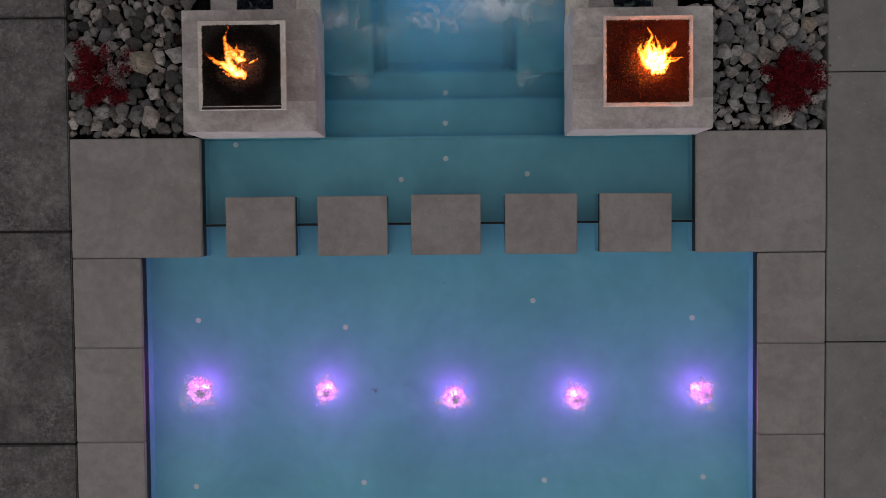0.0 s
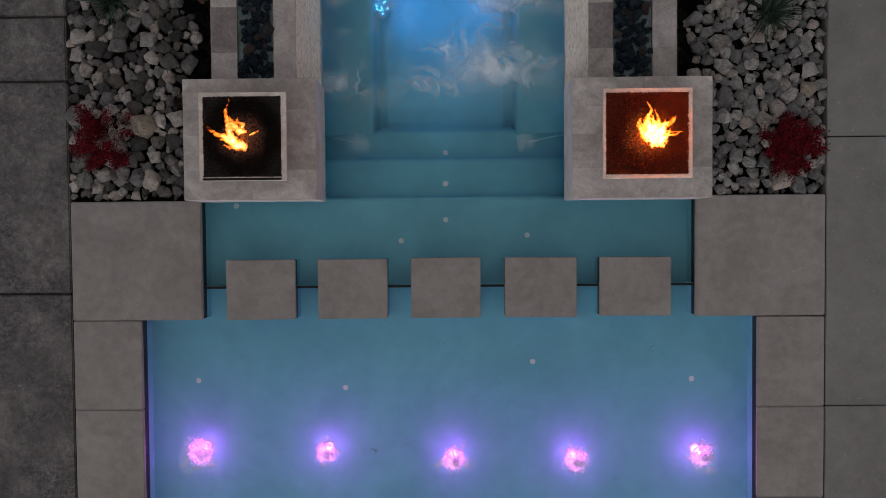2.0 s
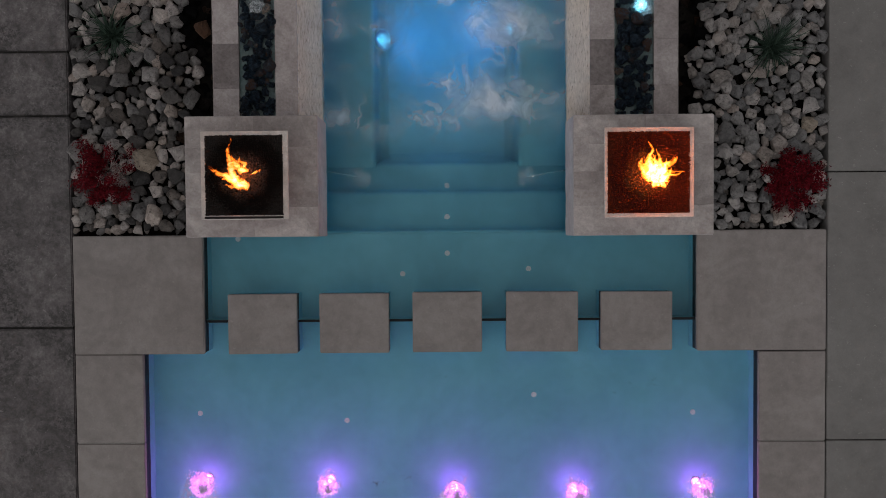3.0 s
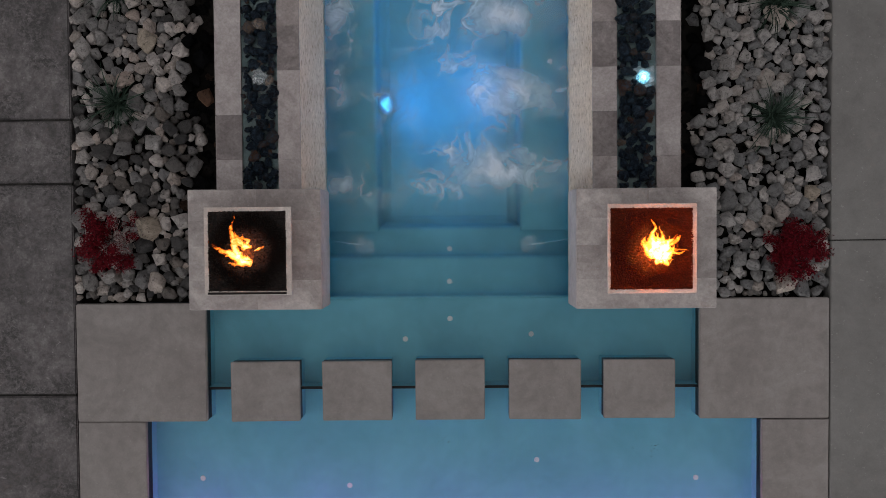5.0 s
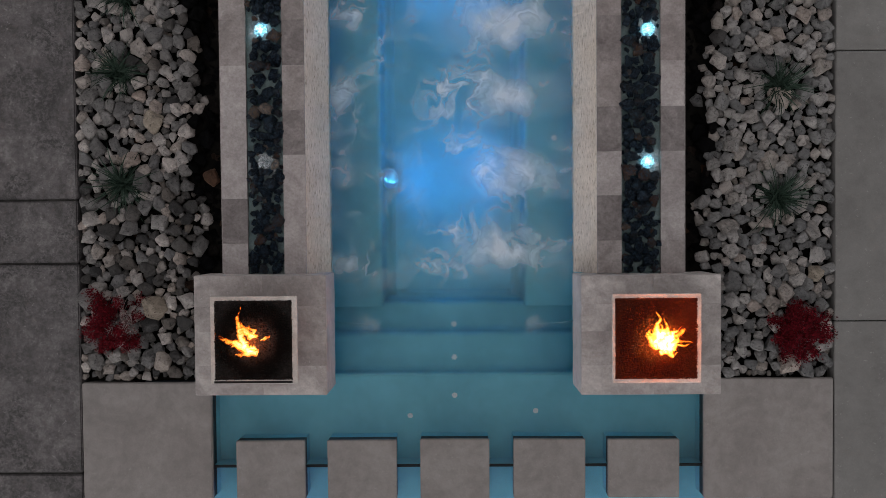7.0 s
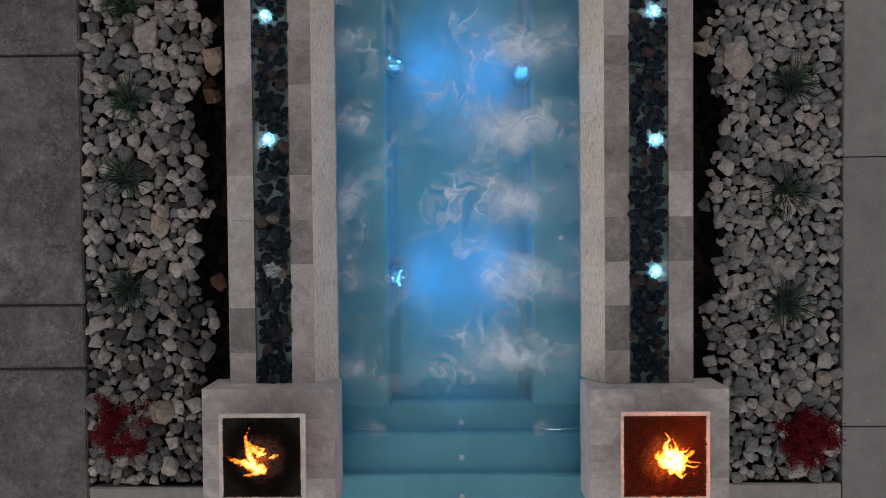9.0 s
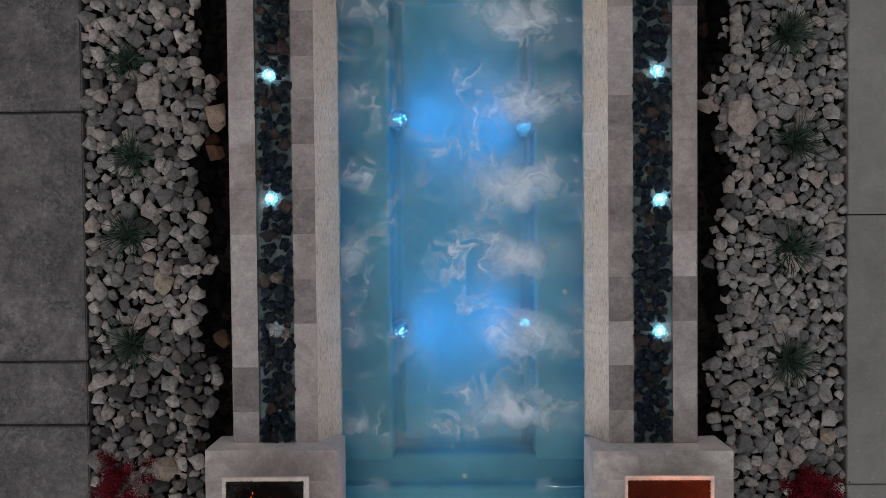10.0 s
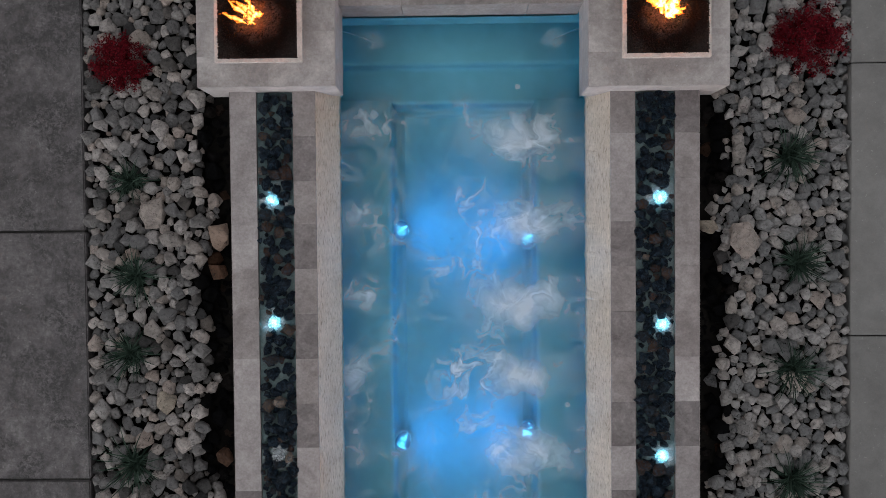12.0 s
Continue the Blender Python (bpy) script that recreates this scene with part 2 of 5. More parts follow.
def rock_material(name, stops, rough, relief=0.7, gloss=0.3, painted_glints=None):
    """Loose stone: each one has its own tone; pitted grain over cloudy patches."""
    m, n, l, b = material(name, rough)
    b.inputs["Specular IOR Level"].default_value = gloss
    info = n.new("ShaderNodeObjectInfo")
    geo = n.new("ShaderNodeNewGeometry")
    pick = n.new("ShaderNodeMath")
    l.new(info.outputs["Random"], pick.inputs[0])
    l.new(geo.outputs["Random Per Island"], pick.inputs[1])
    fold = n.new("ShaderNodeMath")
    fold.operation = "FRACT"
    l.new(pick.outputs[0], fold.inputs[0])
    tone = ramp(n, l, fold.outputs[0], stops)
    cloud = noise_node(n, l, 11, 6, 0.72, 0.9, geo.outputs["Position"])
    patch = ramp(n, l, cloud.outputs["Fac"], [(0.33, (0.45, 0.45, 0.46)), (0.46, (0.84, 0.81, 0.79)), (0.54, (1.04, 1.01, 0.99)), (0.67, (1.22, 1.19, 1.17))])
    c = mix(n, l, "MULTIPLY", 0.85, tone.outputs["Color"], patch.outputs["Color"])
    grain = noise_node(n, l, 30, 6, 0.74, 0.9, geo.outputs["Position"])
    pits = ramp(n, l, grain.outputs["Fac"], [(0.34, (0.2, 0.195, 0.195)), (0.45, (0.97, 0.97, 0.97)), (0.62, (1.12, 1.11, 1.1))])
    c = mix(n, l, "MULTIPLY", 0.9, c, pits.outputs["Color"])
    vein = noise_node(n, l, 40, 6, 0.82, 0.8, geo.outputs["Position"])
    dust = ramp(n, l, vein.outputs["Fac"], [(0.52, (1, 1, 1)), (0.68, (1.3, 1.28, 1.25))])
    c = mix(n, l, "MULTIPLY", 0.35, c, dust.outputs["Color"])
    # glints on wet stone, painted as small bluish marks in the base colour
    if painted_glints:
        spots = ramp(n, l, vein.outputs["Fac"], [(0.47, (0, 0, 0)), (0.6, (0.85, 0.85, 0.85))])
        c = mix(n, l, "MIX", spots.outputs["Color"], c, painted_glints)
    l.new(c, b.inputs["Base Color"])
    bump(n, l, b, vein.outputs["Fac"], relief, 0.12)
    return m


M_TRAVERTINE = travertine()
M_PLASTER = plaster()
M_WATER = water_material("pool_water", 5.0, 0.12, (0.93, 0.98, 1.0))
M_SPA_WATER = water_material("spa_water", 11.0, 0.22, (0.86, 0.97, 1.0), 5.0)
M_RILL_WATER = water_material("rill_water", 16.0, 0.3, (0.9, 0.97, 0.97))
M_FOAM = churned_foam()
GREYS = [(0.0, (0.084, 0.081, 0.082)), (0.2, (0.118, 0.116, 0.12)), (0.36, (0.14, 0.134, 0.134)), (0.5, (0.198, 0.191, 0.192)), (0.62, (0.246, 0.212, 0.192)), (0.75, (0.261, 0.244, 0.242)), (0.92, (0.339, 0.311, 0.301)), (1.0, (0.273, 0.222, 0.198))]
M_ROCK = rock_material("grey_tan_river_rock", [(a, (v[0] * 1.6 + 0.008, v[1] * 1.58 + 0.008, v[2] * 1.57 + 0.008)) for a, v in GREYS], 0.8)
M_ROCK_PALE = rock_material("pale_river_rock", [(a, (c[0] * 1.36 + 0.05, c[1] * 1.38 + 0.05, c[2] * 1.39 + 0.051)) for a, c in GREYS], 0.8)
# the gap gravel shares this near-black, which carries the shade between stones
M_ROCK_BLACK = rock_material("near_black_rock", [(0.0, (0.003, 0.003, 0.003)), (0.66, (0.006, 0.006, 0.007)), (0.88, (0.02, 0.017, 0.016)), (1.0, (0.06, 0.032, 0.02))], 0.8, 0.7, 0.03)
M_ROCK_DAMP = rock_material("damp_grey_rock", [(0.0, (0.035, 0.034, 0.036)), (0.6, (0.1, 0.092, 0.09)), (1.0, (0.19, 0.162, 0.145))], 0.6)
# its last colour is that of the painted bluish glints
M_ROCK_RILL = rock_material("wet_lava_pebble", [(0.0, (0.002, 0.005, 0.012)), (0.4, (0.006, 0.011, 0.022)), (0.56, (0.022, 0.034, 0.05)), (0.68, (0.006, 0.008, 0.012)), (0.8, (0.045, 0.048, 0.054)), (0.9, (0.11, 0.055, 0.033)), (0.95, (0.13, 0.09, 0.066)), (1.0, (0.4, 0.33, 0.28))], 0.3, 1.0, 0.12, (0.06, 0.1, 0.15))
M_RILL_BED = stony("pale_channel_plaster", (0.16, 0.24, 0.26), (0.24, 0.32, 0.34), (0.34, 0.41, 0.42), 0.8, 4.0, 50, 0.0, 0.3, 0.004)


def lava_material(name, dust, soot, ash):
    """Crushed lava: burnt ash-grey over the burner, a sooty ring round it, dusty towards the rim."""
    m, n, l, b = material(name, 0.9)
    b.inputs["Specular IOR Level"].default_value = 0.1
    where = n.new("ShaderNodeTexCoord").outputs["Object"]
    geo = n.new("ShaderNodeNewGeometry")
    wob = noise_node(n, l, 7.0, 4, 0.7, 0.4, where)
    far = n.new("ShaderNodeVectorMath")
    far.operation = "LENGTH"
    l.new(where, far.inputs[0])
    d = n.new("ShaderNodeMath")
    d.operation = "MULTIPLY_ADD"
    d.inputs[1].default_value = 0.22
    l.new(wob.outputs["Fac"], d.inputs[0])
    l.new(far.outputs["Value"], d.inputs[2])
    zone = ramp(n, l, d.outputs[0], [(0.2, ash), (0.27, tuple(c * 0.6 for c in ash)), (0.31, soot), (0.38, soot), (0.46, dust)])
    own = ramp(n, l, geo.outputs["Random Per Island"], [(0.0, (0.55, 0.55, 0.55)), (0.7, (1, 1, 1)), (1.0, (1.5, 1.48, 1.45))])
    l.new(mix(n, l, "MULTIPLY", 1.0, zone.outputs["Color"], own.outputs["Color"]), b.inputs["Base Color"])
    return m


# the red of this lava is the flame's glow, put into the colour
M_LAVA_FIRELIT = lava_material("firelit_lava_granules", (0.06, 0.013, 0.006), (0.032, 0.006, 0.003), (0.08, 0.034, 0.014))
M_LAVA = lava_material("black_lava_granules", (0.022, 0.0205, 0.02), (0.003, 0.0028, 0.0026), (0.04, 0.034, 0.032))


def plain(name, colour, rough, metal=0.0, vary=0.15, scale=30.0):
    m, n, l, b = material(name, rough, metal)
    t = noise_node(n, l, scale, 4, 0.6, 0.0, n.new("ShaderNodeTexCoord").outputs["Object"])
    r = ramp(n, l, t.outputs["Fac"], [(0.3, tuple(c * (1 - vary) for c in colour)), (0.7, tuple(c * (1 + vary) for c in colour))])
    l.new(r.outputs["Color"], b.inputs["Base Color"])
    return m


def leafy(name, dark, light, rough=0.8):
    m, n, l, b = material(name, rough)
    b.inputs["Specular IOR Level"].default_value = 0.06
    geo = n.new("ShaderNodeNewGeometry")
    r = ramp(n, l, geo.outputs["Random Per Island"], [(0.0, dark), (0.7, light), (1.0, tuple(c * 1.5 for c in light))])
    l.new(r.outputs["Color"], b.inputs["Base Color"])
    return m


def glowing(name, colour, strength, shell=0.8):
    m, n, l, b = material(name, 0.4)
    b.inputs["Base Color"].default_value = (shell, shell, shell, 1)
    b.inputs["Emission Color"].default_value = (*colour, 1)
    b.inputs["Emission Strength"].default_value = strength
    return m


def flame_material(name, strength, fray):
    """Burning gas: clear where it is thin, deep orange at its edges, pale yellow at its heart."""
    m, n, l, b = material(name, 1.0)
    hot = n.new("ShaderNodeAttribute")
    hot.attribute_name = "flame_heat"
    t = noise_node(n, l, 22.0, 4, 0.6, 1.2, n.new("ShaderNodeTexCoord").outputs["Object"])
    torn = n.new("ShaderNodeMath")
    torn.operation = "MULTIPLY_ADD"
    torn.inputs[1].default_value, torn.inputs[2].default_value = fray, -0.5 * fray
    l.new(t.outputs["Fac"], torn.inputs[0])
    both = n.new("ShaderNodeMath")
    l.new(torn.outputs[0], both.inputs[0])
    l.new(hot.outputs["Fac"], both.inputs[1])
    r = ramp(n, l, both.outputs[0], [(0.22, (0.55, 0.05, 0.002)), (0.42, (0.95, 0.2, 0.012)), (0.62, (1.0, 0.5, 0.07)), (0.85, (1.0, 0.8, 0.32))])
    cover = ramp(n, l, both.outputs[0], [(0.2, (0, 0, 0)), (0.36, (1, 1, 1))])
    glow = n.new("ShaderNodeEmission")
    l.new(mix(n, l, "MULTIPLY", 1.0, r.outputs["Color"], cover.outputs["Color"]), glow.inputs["Color"])
    glow.inputs["Strength"].default_value = strength
    clear = n.new("ShaderNodeBsdfTransparent")
    layer = n.new("ShaderNodeAddShader")
    l.new(clear.outputs[0], layer.inputs[0])
    l.new(glow.outputs[0], layer.inputs[1])
    l.new(layer.outputs[0], n["Material Output"].inputs["Surface"])
    return m


def froth_material(name, through_it, broken):
    """White froth of a bubbler: lets some of the light under it through; broken: with holes in it."""
    m, n, l, b = material(name, 0.5)
    b.inputs["Base Color"].default_value = (0.85, 0.87, 0.9, 1)
    thin = n.new("ShaderNodeBsdfTranslucent")
    thin.inputs["Color"].default_value = (0.9, 0.92, 0.95, 1)
    both = n.new("ShaderNodeMixShader")
    both.inputs[0].default_value = through_it
    l.new(b.outputs[0], both.inputs[1])
    l.new(thin.outputs[0], both.inputs[2])
    if not broken:
        l.new(both.outputs[0], n["Material Output"].inputs["Surface"])
        return m
    t = noise_node(n, l, 45, 4, 0.7, 0.5, n.new("ShaderNodeTexCoord").outputs["Object"])
    gap = ramp(n, l, t.outputs["Fac"], [(0.43, (0, 0, 0)), (0.55, (1, 1, 1))])
    clear = n.new("ShaderNodeBsdfTransparent")
    holes = n.new("ShaderNodeMixShader")
    l.new(gap.outputs["Color"], holes.inputs[0])
    l.new(clear.outputs[0], holes.inputs[1])
    l.new(both.outputs[0], holes.inputs[2])
    l.new(holes.outputs[0], n["Material Output"].inputs["Surface"])
    return m


# waterline tile; the shade under the slab edges is put into its dark colour
M_WATERLINE = plain("shaded_waterline_tile", (0.012, 0.02, 0.028), 0.6)
M_WEIR = plain("black_weir_tile", (0.006, 0.008, 0.01), 0.9)
M_FITTING = plain("white_plastic", (0.75, 0.77, 0.77), 0.4, 0.0, 0.05)
M_SOOT = plain("soot", (0.004, 0.0038, 0.0036), 0.95, 0.0, 0.4)
M_STEEL = plain("burner_steel", (0.03, 0.026, 0.024), 0.7, 0.6)
M_GRASS = leafy("dark_green_blade", (0.01, 0.019, 0.014), (0.036, 0.056, 0.042))
M_RED = leafy("deep_red_leaf", (0.018, 0.001, 0.002), (0.1, 0.0045, 0.009))
M_TWIG = leafy("bare_twig", (0.12, 0.09, 0.09), (0.32, 0.27, 0.26), 0.8)
M_FROTH = froth_material("bubbler_froth", 0.85, True)
M_FROTH_DROP = froth_material("flung_drops", 0.85, False)
M_WHITE_WATER = froth_material("white_water", 0.62, False)
M_SPLASH = foam_material("splash_foam", 0.36, 17.0, 0.95, 0.3)
BUBBLE_LIGHT = (1.0, 0.13, 0.92)
SPA_LIGHT = (0.03, 0.36, 1.0)
RILL_LIGHT = (0.2, 0.75, 1.0)
M_LENS_POOL = glowing("violet_blue_lens", BUBBLE_LIGHT, 25)
M_LENS_SPA = glowing("blue_lens", SPA_LIGHT, 0.12, 0.03)
M_BEAD_SPA = glowing("blue_sparkle_bead", (0.08, 0.6, 1.0), 26)
M_LENS_RILL = glowing("pale_cyan_lens", RILL_LIGHT, 5)
M_FLAME = flame_material("flame", 0.75, 1.5)
M_FLAME_HOT = flame_material("hot_flame", 1.5, 1.1)


# ---- building helpers ----
def mesh_of(bm, name, mat, smooth=False):
    me = bpy.data.meshes.new(name)
    bm.to_mesh(me)
    bm.free()
    me.materials.append(mat)
    if smooth:
        me.polygons.foreach_set("use_smooth", [True] * len(me.polygons))
    return me


def part(name, bm, mat, parent=None, label="", smooth=False, at=None):
    ob = new(name, mesh_of(bm, name, mat, smooth))
    if parent is not None:
        ob.parent = parent
    if at is not None:
        ob.location = at
    if label:
        ob["label"] = label
    return ob


def base(name, at, label, category, group="", kind=""):
    ob = new(name)
    ob.empty_display_size = 0.1
    ob.location = at
    return tagged(ob, label, category, group, kind)


def box(x0, x1, y0, y1, z0, z1, bevel=0.0, bm=None):
    own = bm is None
    bm = bmesh.new() if own else bm
    made = bmesh.ops.create_cube(bm, size=1.0)["verts"]
    for v in made:
        v.co = Vector(((x0 + x1) / 2 + v.co.x * (x1 - x0), (y0 + y1) / 2 + v.co.y * (y1 - y0), (z0 + z1) / 2 + v.co.z * (z1 - z0)))
    if bevel and own:
        bmesh.ops.bevel(bm, geom=bm.edges[:], offset=bevel, segments=2, affect="EDGES", clamp_overlap=True)
    return bm


def centred(x0, x1, y0, y1, z0, z1, bevel):
    """A block whose origin is the middle of its foot: the mesh and where it goes."""
    cx, cy = (x0 + x1) / 2, (y0 + y1) / 2
    return box(x0 - cx, x1 - cx, y0 - cy, y1 - cy, 0, z1 - z0, bevel), (cx, cy, z0)


def block(name, x0, x1, y0, y1, z0, z1, mat, parent, bevel=0.004, label=""):
    bm, at = centred(x0, x1, y0, y1, z0, z1, bevel)
    return part(name, bm, mat, parent, label, at=at)


def chip(bm, amount, seed, scale=9.0):
    """Push the corners of a block about a little, so that its edges are not ruled."""
    for v in bm.verts:
        d = noise.noise_vector(v.co * scale + Vector((seed * 7.3, seed * 3.1, 0)))
        v.co += d * amount


# ---- the plan: metres; deck level is z = 0, the pool's water lies at WATER ----
WATER, SHELF, SEAT, DEEP = -0.062, -0.29, -0.46, -0.72
XL, XR = -3.285, 3.205            # edges of the deck along the rock beds
POOL_L, POOL_R = -2.70, 2.645     # wide pool
BASIN_L, BASIN_R = -2.15, 2.10    # narrow basin behind the stepping stones
SPA_L, SPA_R = -1.105, 0.998      # spa channel at the water
Y_STEP, Y_BASIN, Y_FAR = -0.22, 0.81, 6.36
BACK, FRONT = 9.0, -6.0
RILL_TOP = 0.235

# ---- ground ----
bm = bmesh.new()
xs, ys = [-900, -60, -9, XL, POOL_L - 0.05, POOL_R + 0.05, XR, 9, 60, 900], [-900, -60, FRONT, Y_FAR + 0.1, BACK, 60, 900]
grid = [[bm.verts.new((x, y, -0.16)) for x in xs] for y in ys]
for j in range(len(ys) - 1):
    for i in range(len(xs) - 1):
        if not (xs[i] == POOL_L - 0.05 and ys[j] == FRONT):
            bm.faces.new((grid[j][i], grid[j][i + 1], grid[j + 1][i + 1], grid[j + 1][i]))
tagged(part("ground", bm, M_SOIL), "bare dark soil around the pool yard", "ground", kind="structure")

# ---- pool shell ----
shell = tagged(new("pool_shell"), "blue-grey plastered pool shell with shelf and benches", "pool", kind="structure")
bm = bmesh.new()
box(POOL_L - 0.05, POOL_R + 0.05, FRONT, Y_BASIN, SHELF - 0.2, SHELF, bm=bm)
part("shelf_floor", bm, M_PLASTER, shell)
part("spa_floor", box(-1.3, 1.2, Y_BASIN, Y_FAR + 0.1, DEEP - 0.15, DEEP), M_PLASTER, shell)


def rounded(points, radius, arcs=5):
    """The corners of a profile, turned into small arcs."""
    out = [Vector(points[0])]
    for a, b, c in zip(points, points[1:], points[2:]):
        a, b, c = Vector(a), Vector(b), Vector(c)
        p, q = b + (a - b).normalized() * min(radius, (a - b).length * 0.5), b + (c - b).normalized() * min(radius, (c - b).length * 0.5)
        for i in range(arcs + 1):
            u = i / arcs
            out.append(p * (1 - u) ** 2 + b * 2 * u * (1 - u) + q * u * u)
    return out + [Vector(points[-1])]


def moulding(points, a, b, along, bottom):
    """A plastered form: a rounded profile drawn out from a to b along an axis, solid down to bottom."""
    bm = bmesh.new()
    ring = rounded(points, 0.045) + [Vector((points[-1][0], bottom)), Vector((points[0][0], bottom))]
    place = (lambda p, at: (at, p.x, p.y)) if along == "x" else (lambda p, at: (p.x, at, p.y))
    ends = [[bm.verts.new(place(p, at)) for p in ring] for at in (a, b)]
    n = len(ring)
    for k in range(n):
        bm.faces.new((ends[0][k], ends[0][(k + 1) % n], ends[1][(k + 1) % n], ends[1][k]))
    bm.faces.new(ends[0])
    bm.faces.new(ends[1])
    bmesh.ops.recalc_face_normals(bm, faces=bm.faces[:])
    return bm


part("steps", moulding(((Y_BASIN, SHELF), (0.84, SHELF), (0.85, -0.40), (1.19, -0.40), (1.2, -0.53), (1.46, -0.53), (1.47, DEEP + 0.001), (1.56, DEEP + 0.001)), SPA_L - 0.2, SPA_R + 0.2, "x", DEEP - 0.02), M_PLASTER, shell, smooth=True)
part("steps", moulding(((Y_FAR + 0.1, -0.40), (6.0, -0.40), (5.99, -0.53), (5.67, -0.53), (5.66, DEEP + 0.001), (5.57, DEEP + 0.001)), SPA_L - 0.2, SPA_R + 0.2, "x", DEEP - 0.02), M_PLASTER, shell, smooth=True)
part("bench", moulding(((SPA_L - 0.2, SEAT), (-0.69, SEAT), (-0.675, DEEP + 0.002), (-0.58, DEEP + 0.002)), 1.42, 5.7, "y", DEEP - 0.02), M_PLASTER, shell, smooth=True)
part("bench", moulding(((SPA_R + 0.2, SEAT), (0.61, SEAT), (0.595, DEEP + 0.002), (0.50, DEEP + 0.002)), 1.42, 5.7, "y", DEEP - 0.02), M_PLASTER, shell, smooth=True)
for x0, x1, y0, y1 in ((POOL_L - 0.2, POOL_L + 0.006, FRONT, Y_STEP), (POOL_R - 0.006, POOL_R + 0.2, FRONT, Y_STEP),
                       (POOL_L - 0.05, BASIN_L - 0.006, Y_STEP + 0.008, Y_BASIN), (BASIN_R + 0.006, POOL_R + 0.05, Y_STEP + 0.012, Y_BASIN),
                       (POOL_L, POOL_R, FRONT - 0.2, FRONT)):
    part("pool_wall", box(x0, x1, y0, y1, SHELF, -0.15), M_PLASTER, shell)
    part("waterline_band", box(x0, x1, y0, y1, -0.15, -0.0405), M_WATERLINE, shell, "waterline tile with the slab edge's shade in its dark colour")
# the coping overhangs the spa walls
for x0, x1 in ((SPA_L - 0.3, SPA_L - 0.06), (SPA_R + 0.06, SPA_R + 0.3)):
    part("spa_wall", box(x0, x1, 0.8125, Y_FAR, DEEP, -0.075), M_PLASTER, shell)
part("spa_wall", box(SPA_L - 0.06, SPA_R + 0.06, Y_FAR, Y_FAR + 0.1, DEEP, -0.075), M_PLASTER, shell)
part("basin_wall", box(BASIN_L - 0.01, SPA_L - 0.302, Y_BASIN, Y_BASIN + 0.1, SHELF, -0.02), M_PLASTER, shell)
part("basin_wall", box(SPA_R + 0.302, BASIN_R + 0.01, Y_BASIN, Y_BASIN + 0.1, SHELF, -0.02), M_PLASTER, shell)
part("divider", box(BASIN_L - 0.03, BASIN_R + 0.03, 0.043, 0.067, SHELF, WATER - 0.02), M_PLASTER, shell, "thin weir wall between the stepping stones")
part("weir_cap", box(BASIN_L - 0.03, BASIN_R + 0.03, 0.045, 0.065, WATER - 0.0195, WATER + 0.004), M_WEIR, shell, "thin dark cap on the weir wall")

# ---- water ----
def sheet(quads, z):
    bm = bmesh.new()
    for x0, x1, y0, y1 in quads:
        bm.faces.new([bm.verts.new(p) for p in ((x0, y0, z), (x1, y0, z), (x1, y1, z), (x0, y1, z))])
    return bm


pool_sheet = sheet(((POOL_L - 0.049, POOL_R + 0.049, FRONT, Y_STEP + 0.039), (BASIN_L - 0.034, BASIN_R + 0.034, Y_STEP + 0.039, Y_BASIN)), WATER)
water = tagged(part("water", pool_sheet, M_WATER), "clear calm blue pool water", "water", kind="structure")
water.visible_shadow = False
spa_water = tagged(part("spa_water", sheet(((SPA_L - 0.075, SPA_R + 0.075, Y_BASIN, Y_FAR + 0.02),), WATER), M_SPA_WATER), "churning rippled blue spa water", "water", kind="structure")
spa_water.visible_shadow = False

# ---- decks and coping ----
deck_l = tagged(new("deck_west"), "weathered dark grey concrete deck with cut joints", "deck", kind="structure")
deck_r = tagged(new("deck_east"), "smooth mid-grey concrete deck with cut joints", "deck", kind="structure")
JL = [-6.0, -3.7, -1.842, 0.015, 1.85, 2.40, 4.545, 6.7, 9.0]
JR = [-6.0, -3.29, -0.995, 1.308, 3.603, 5.899, 8.2]
for y0, y1 in zip(JL, JL[1:]):
    for x0, x1 in ((-5.6, XL - 0.006), (-9.0, -5.608)):
        block("deck_slab", x0, x1, y0 + 0.009, y1 - 0.009, -0.15, 0, M_DECK_DARK, deck_l, 0.01)
for y0, y1 in zip(JR, JR[1:]):
    for x0, x1 in ((XR + 0.006, 5.6), (5.608, 9.0)):
        block("deck_slab", x0, x1, y0 + 0.004, y1 - 0.004, -0.15, 0, M_DECK, deck_r, 0.005)
part("joint_filler", box(-9, XL - 0.02, -5.99, 8.9, -0.155, -0.016), M_JOINT, deck_l)
part("joint_filler", box(XR + 0.02, 9, -5.99, 8.1, -0.155, -0.03), M_SOIL, deck_r)

patio = tagged(new("patio_north"), "smooth grey concrete patio beyond the spa", "patio", kind="structure")
for x0, x1 in ((-1.96, -0.05), (-0.042, 1.87)):
    for y0, y1 in ((6.66, 7.8), (7.81, 9.0)):
        block("deck_slab", x0, x1, y0, y1, -0.15, 0, M_DECK, patio, 0.005)

coping = tagged(new("pool_coping"), "taupe cast-concrete coping slabs round the pool", "coping", kind="structure")
for x0, x1, joints in ((XL + 0.004, POOL_L + 0.012, (-6.0, -4.3, -3.48, -2.655, -1.826, -1.0, Y_STEP)), (POOL_R - 0.012, XR - 0.004, (-6.0, -4.15, -3.37, -2.58, -1.79, -1.0, Y_STEP))):
    for y0, y1 in zip(joints, joints[1:]):
        block("coping_slab", x0, x1, y0 + 0.003, y1 - 0.003, -0.04, 0.0, M_SLAB, coping, 0.006)
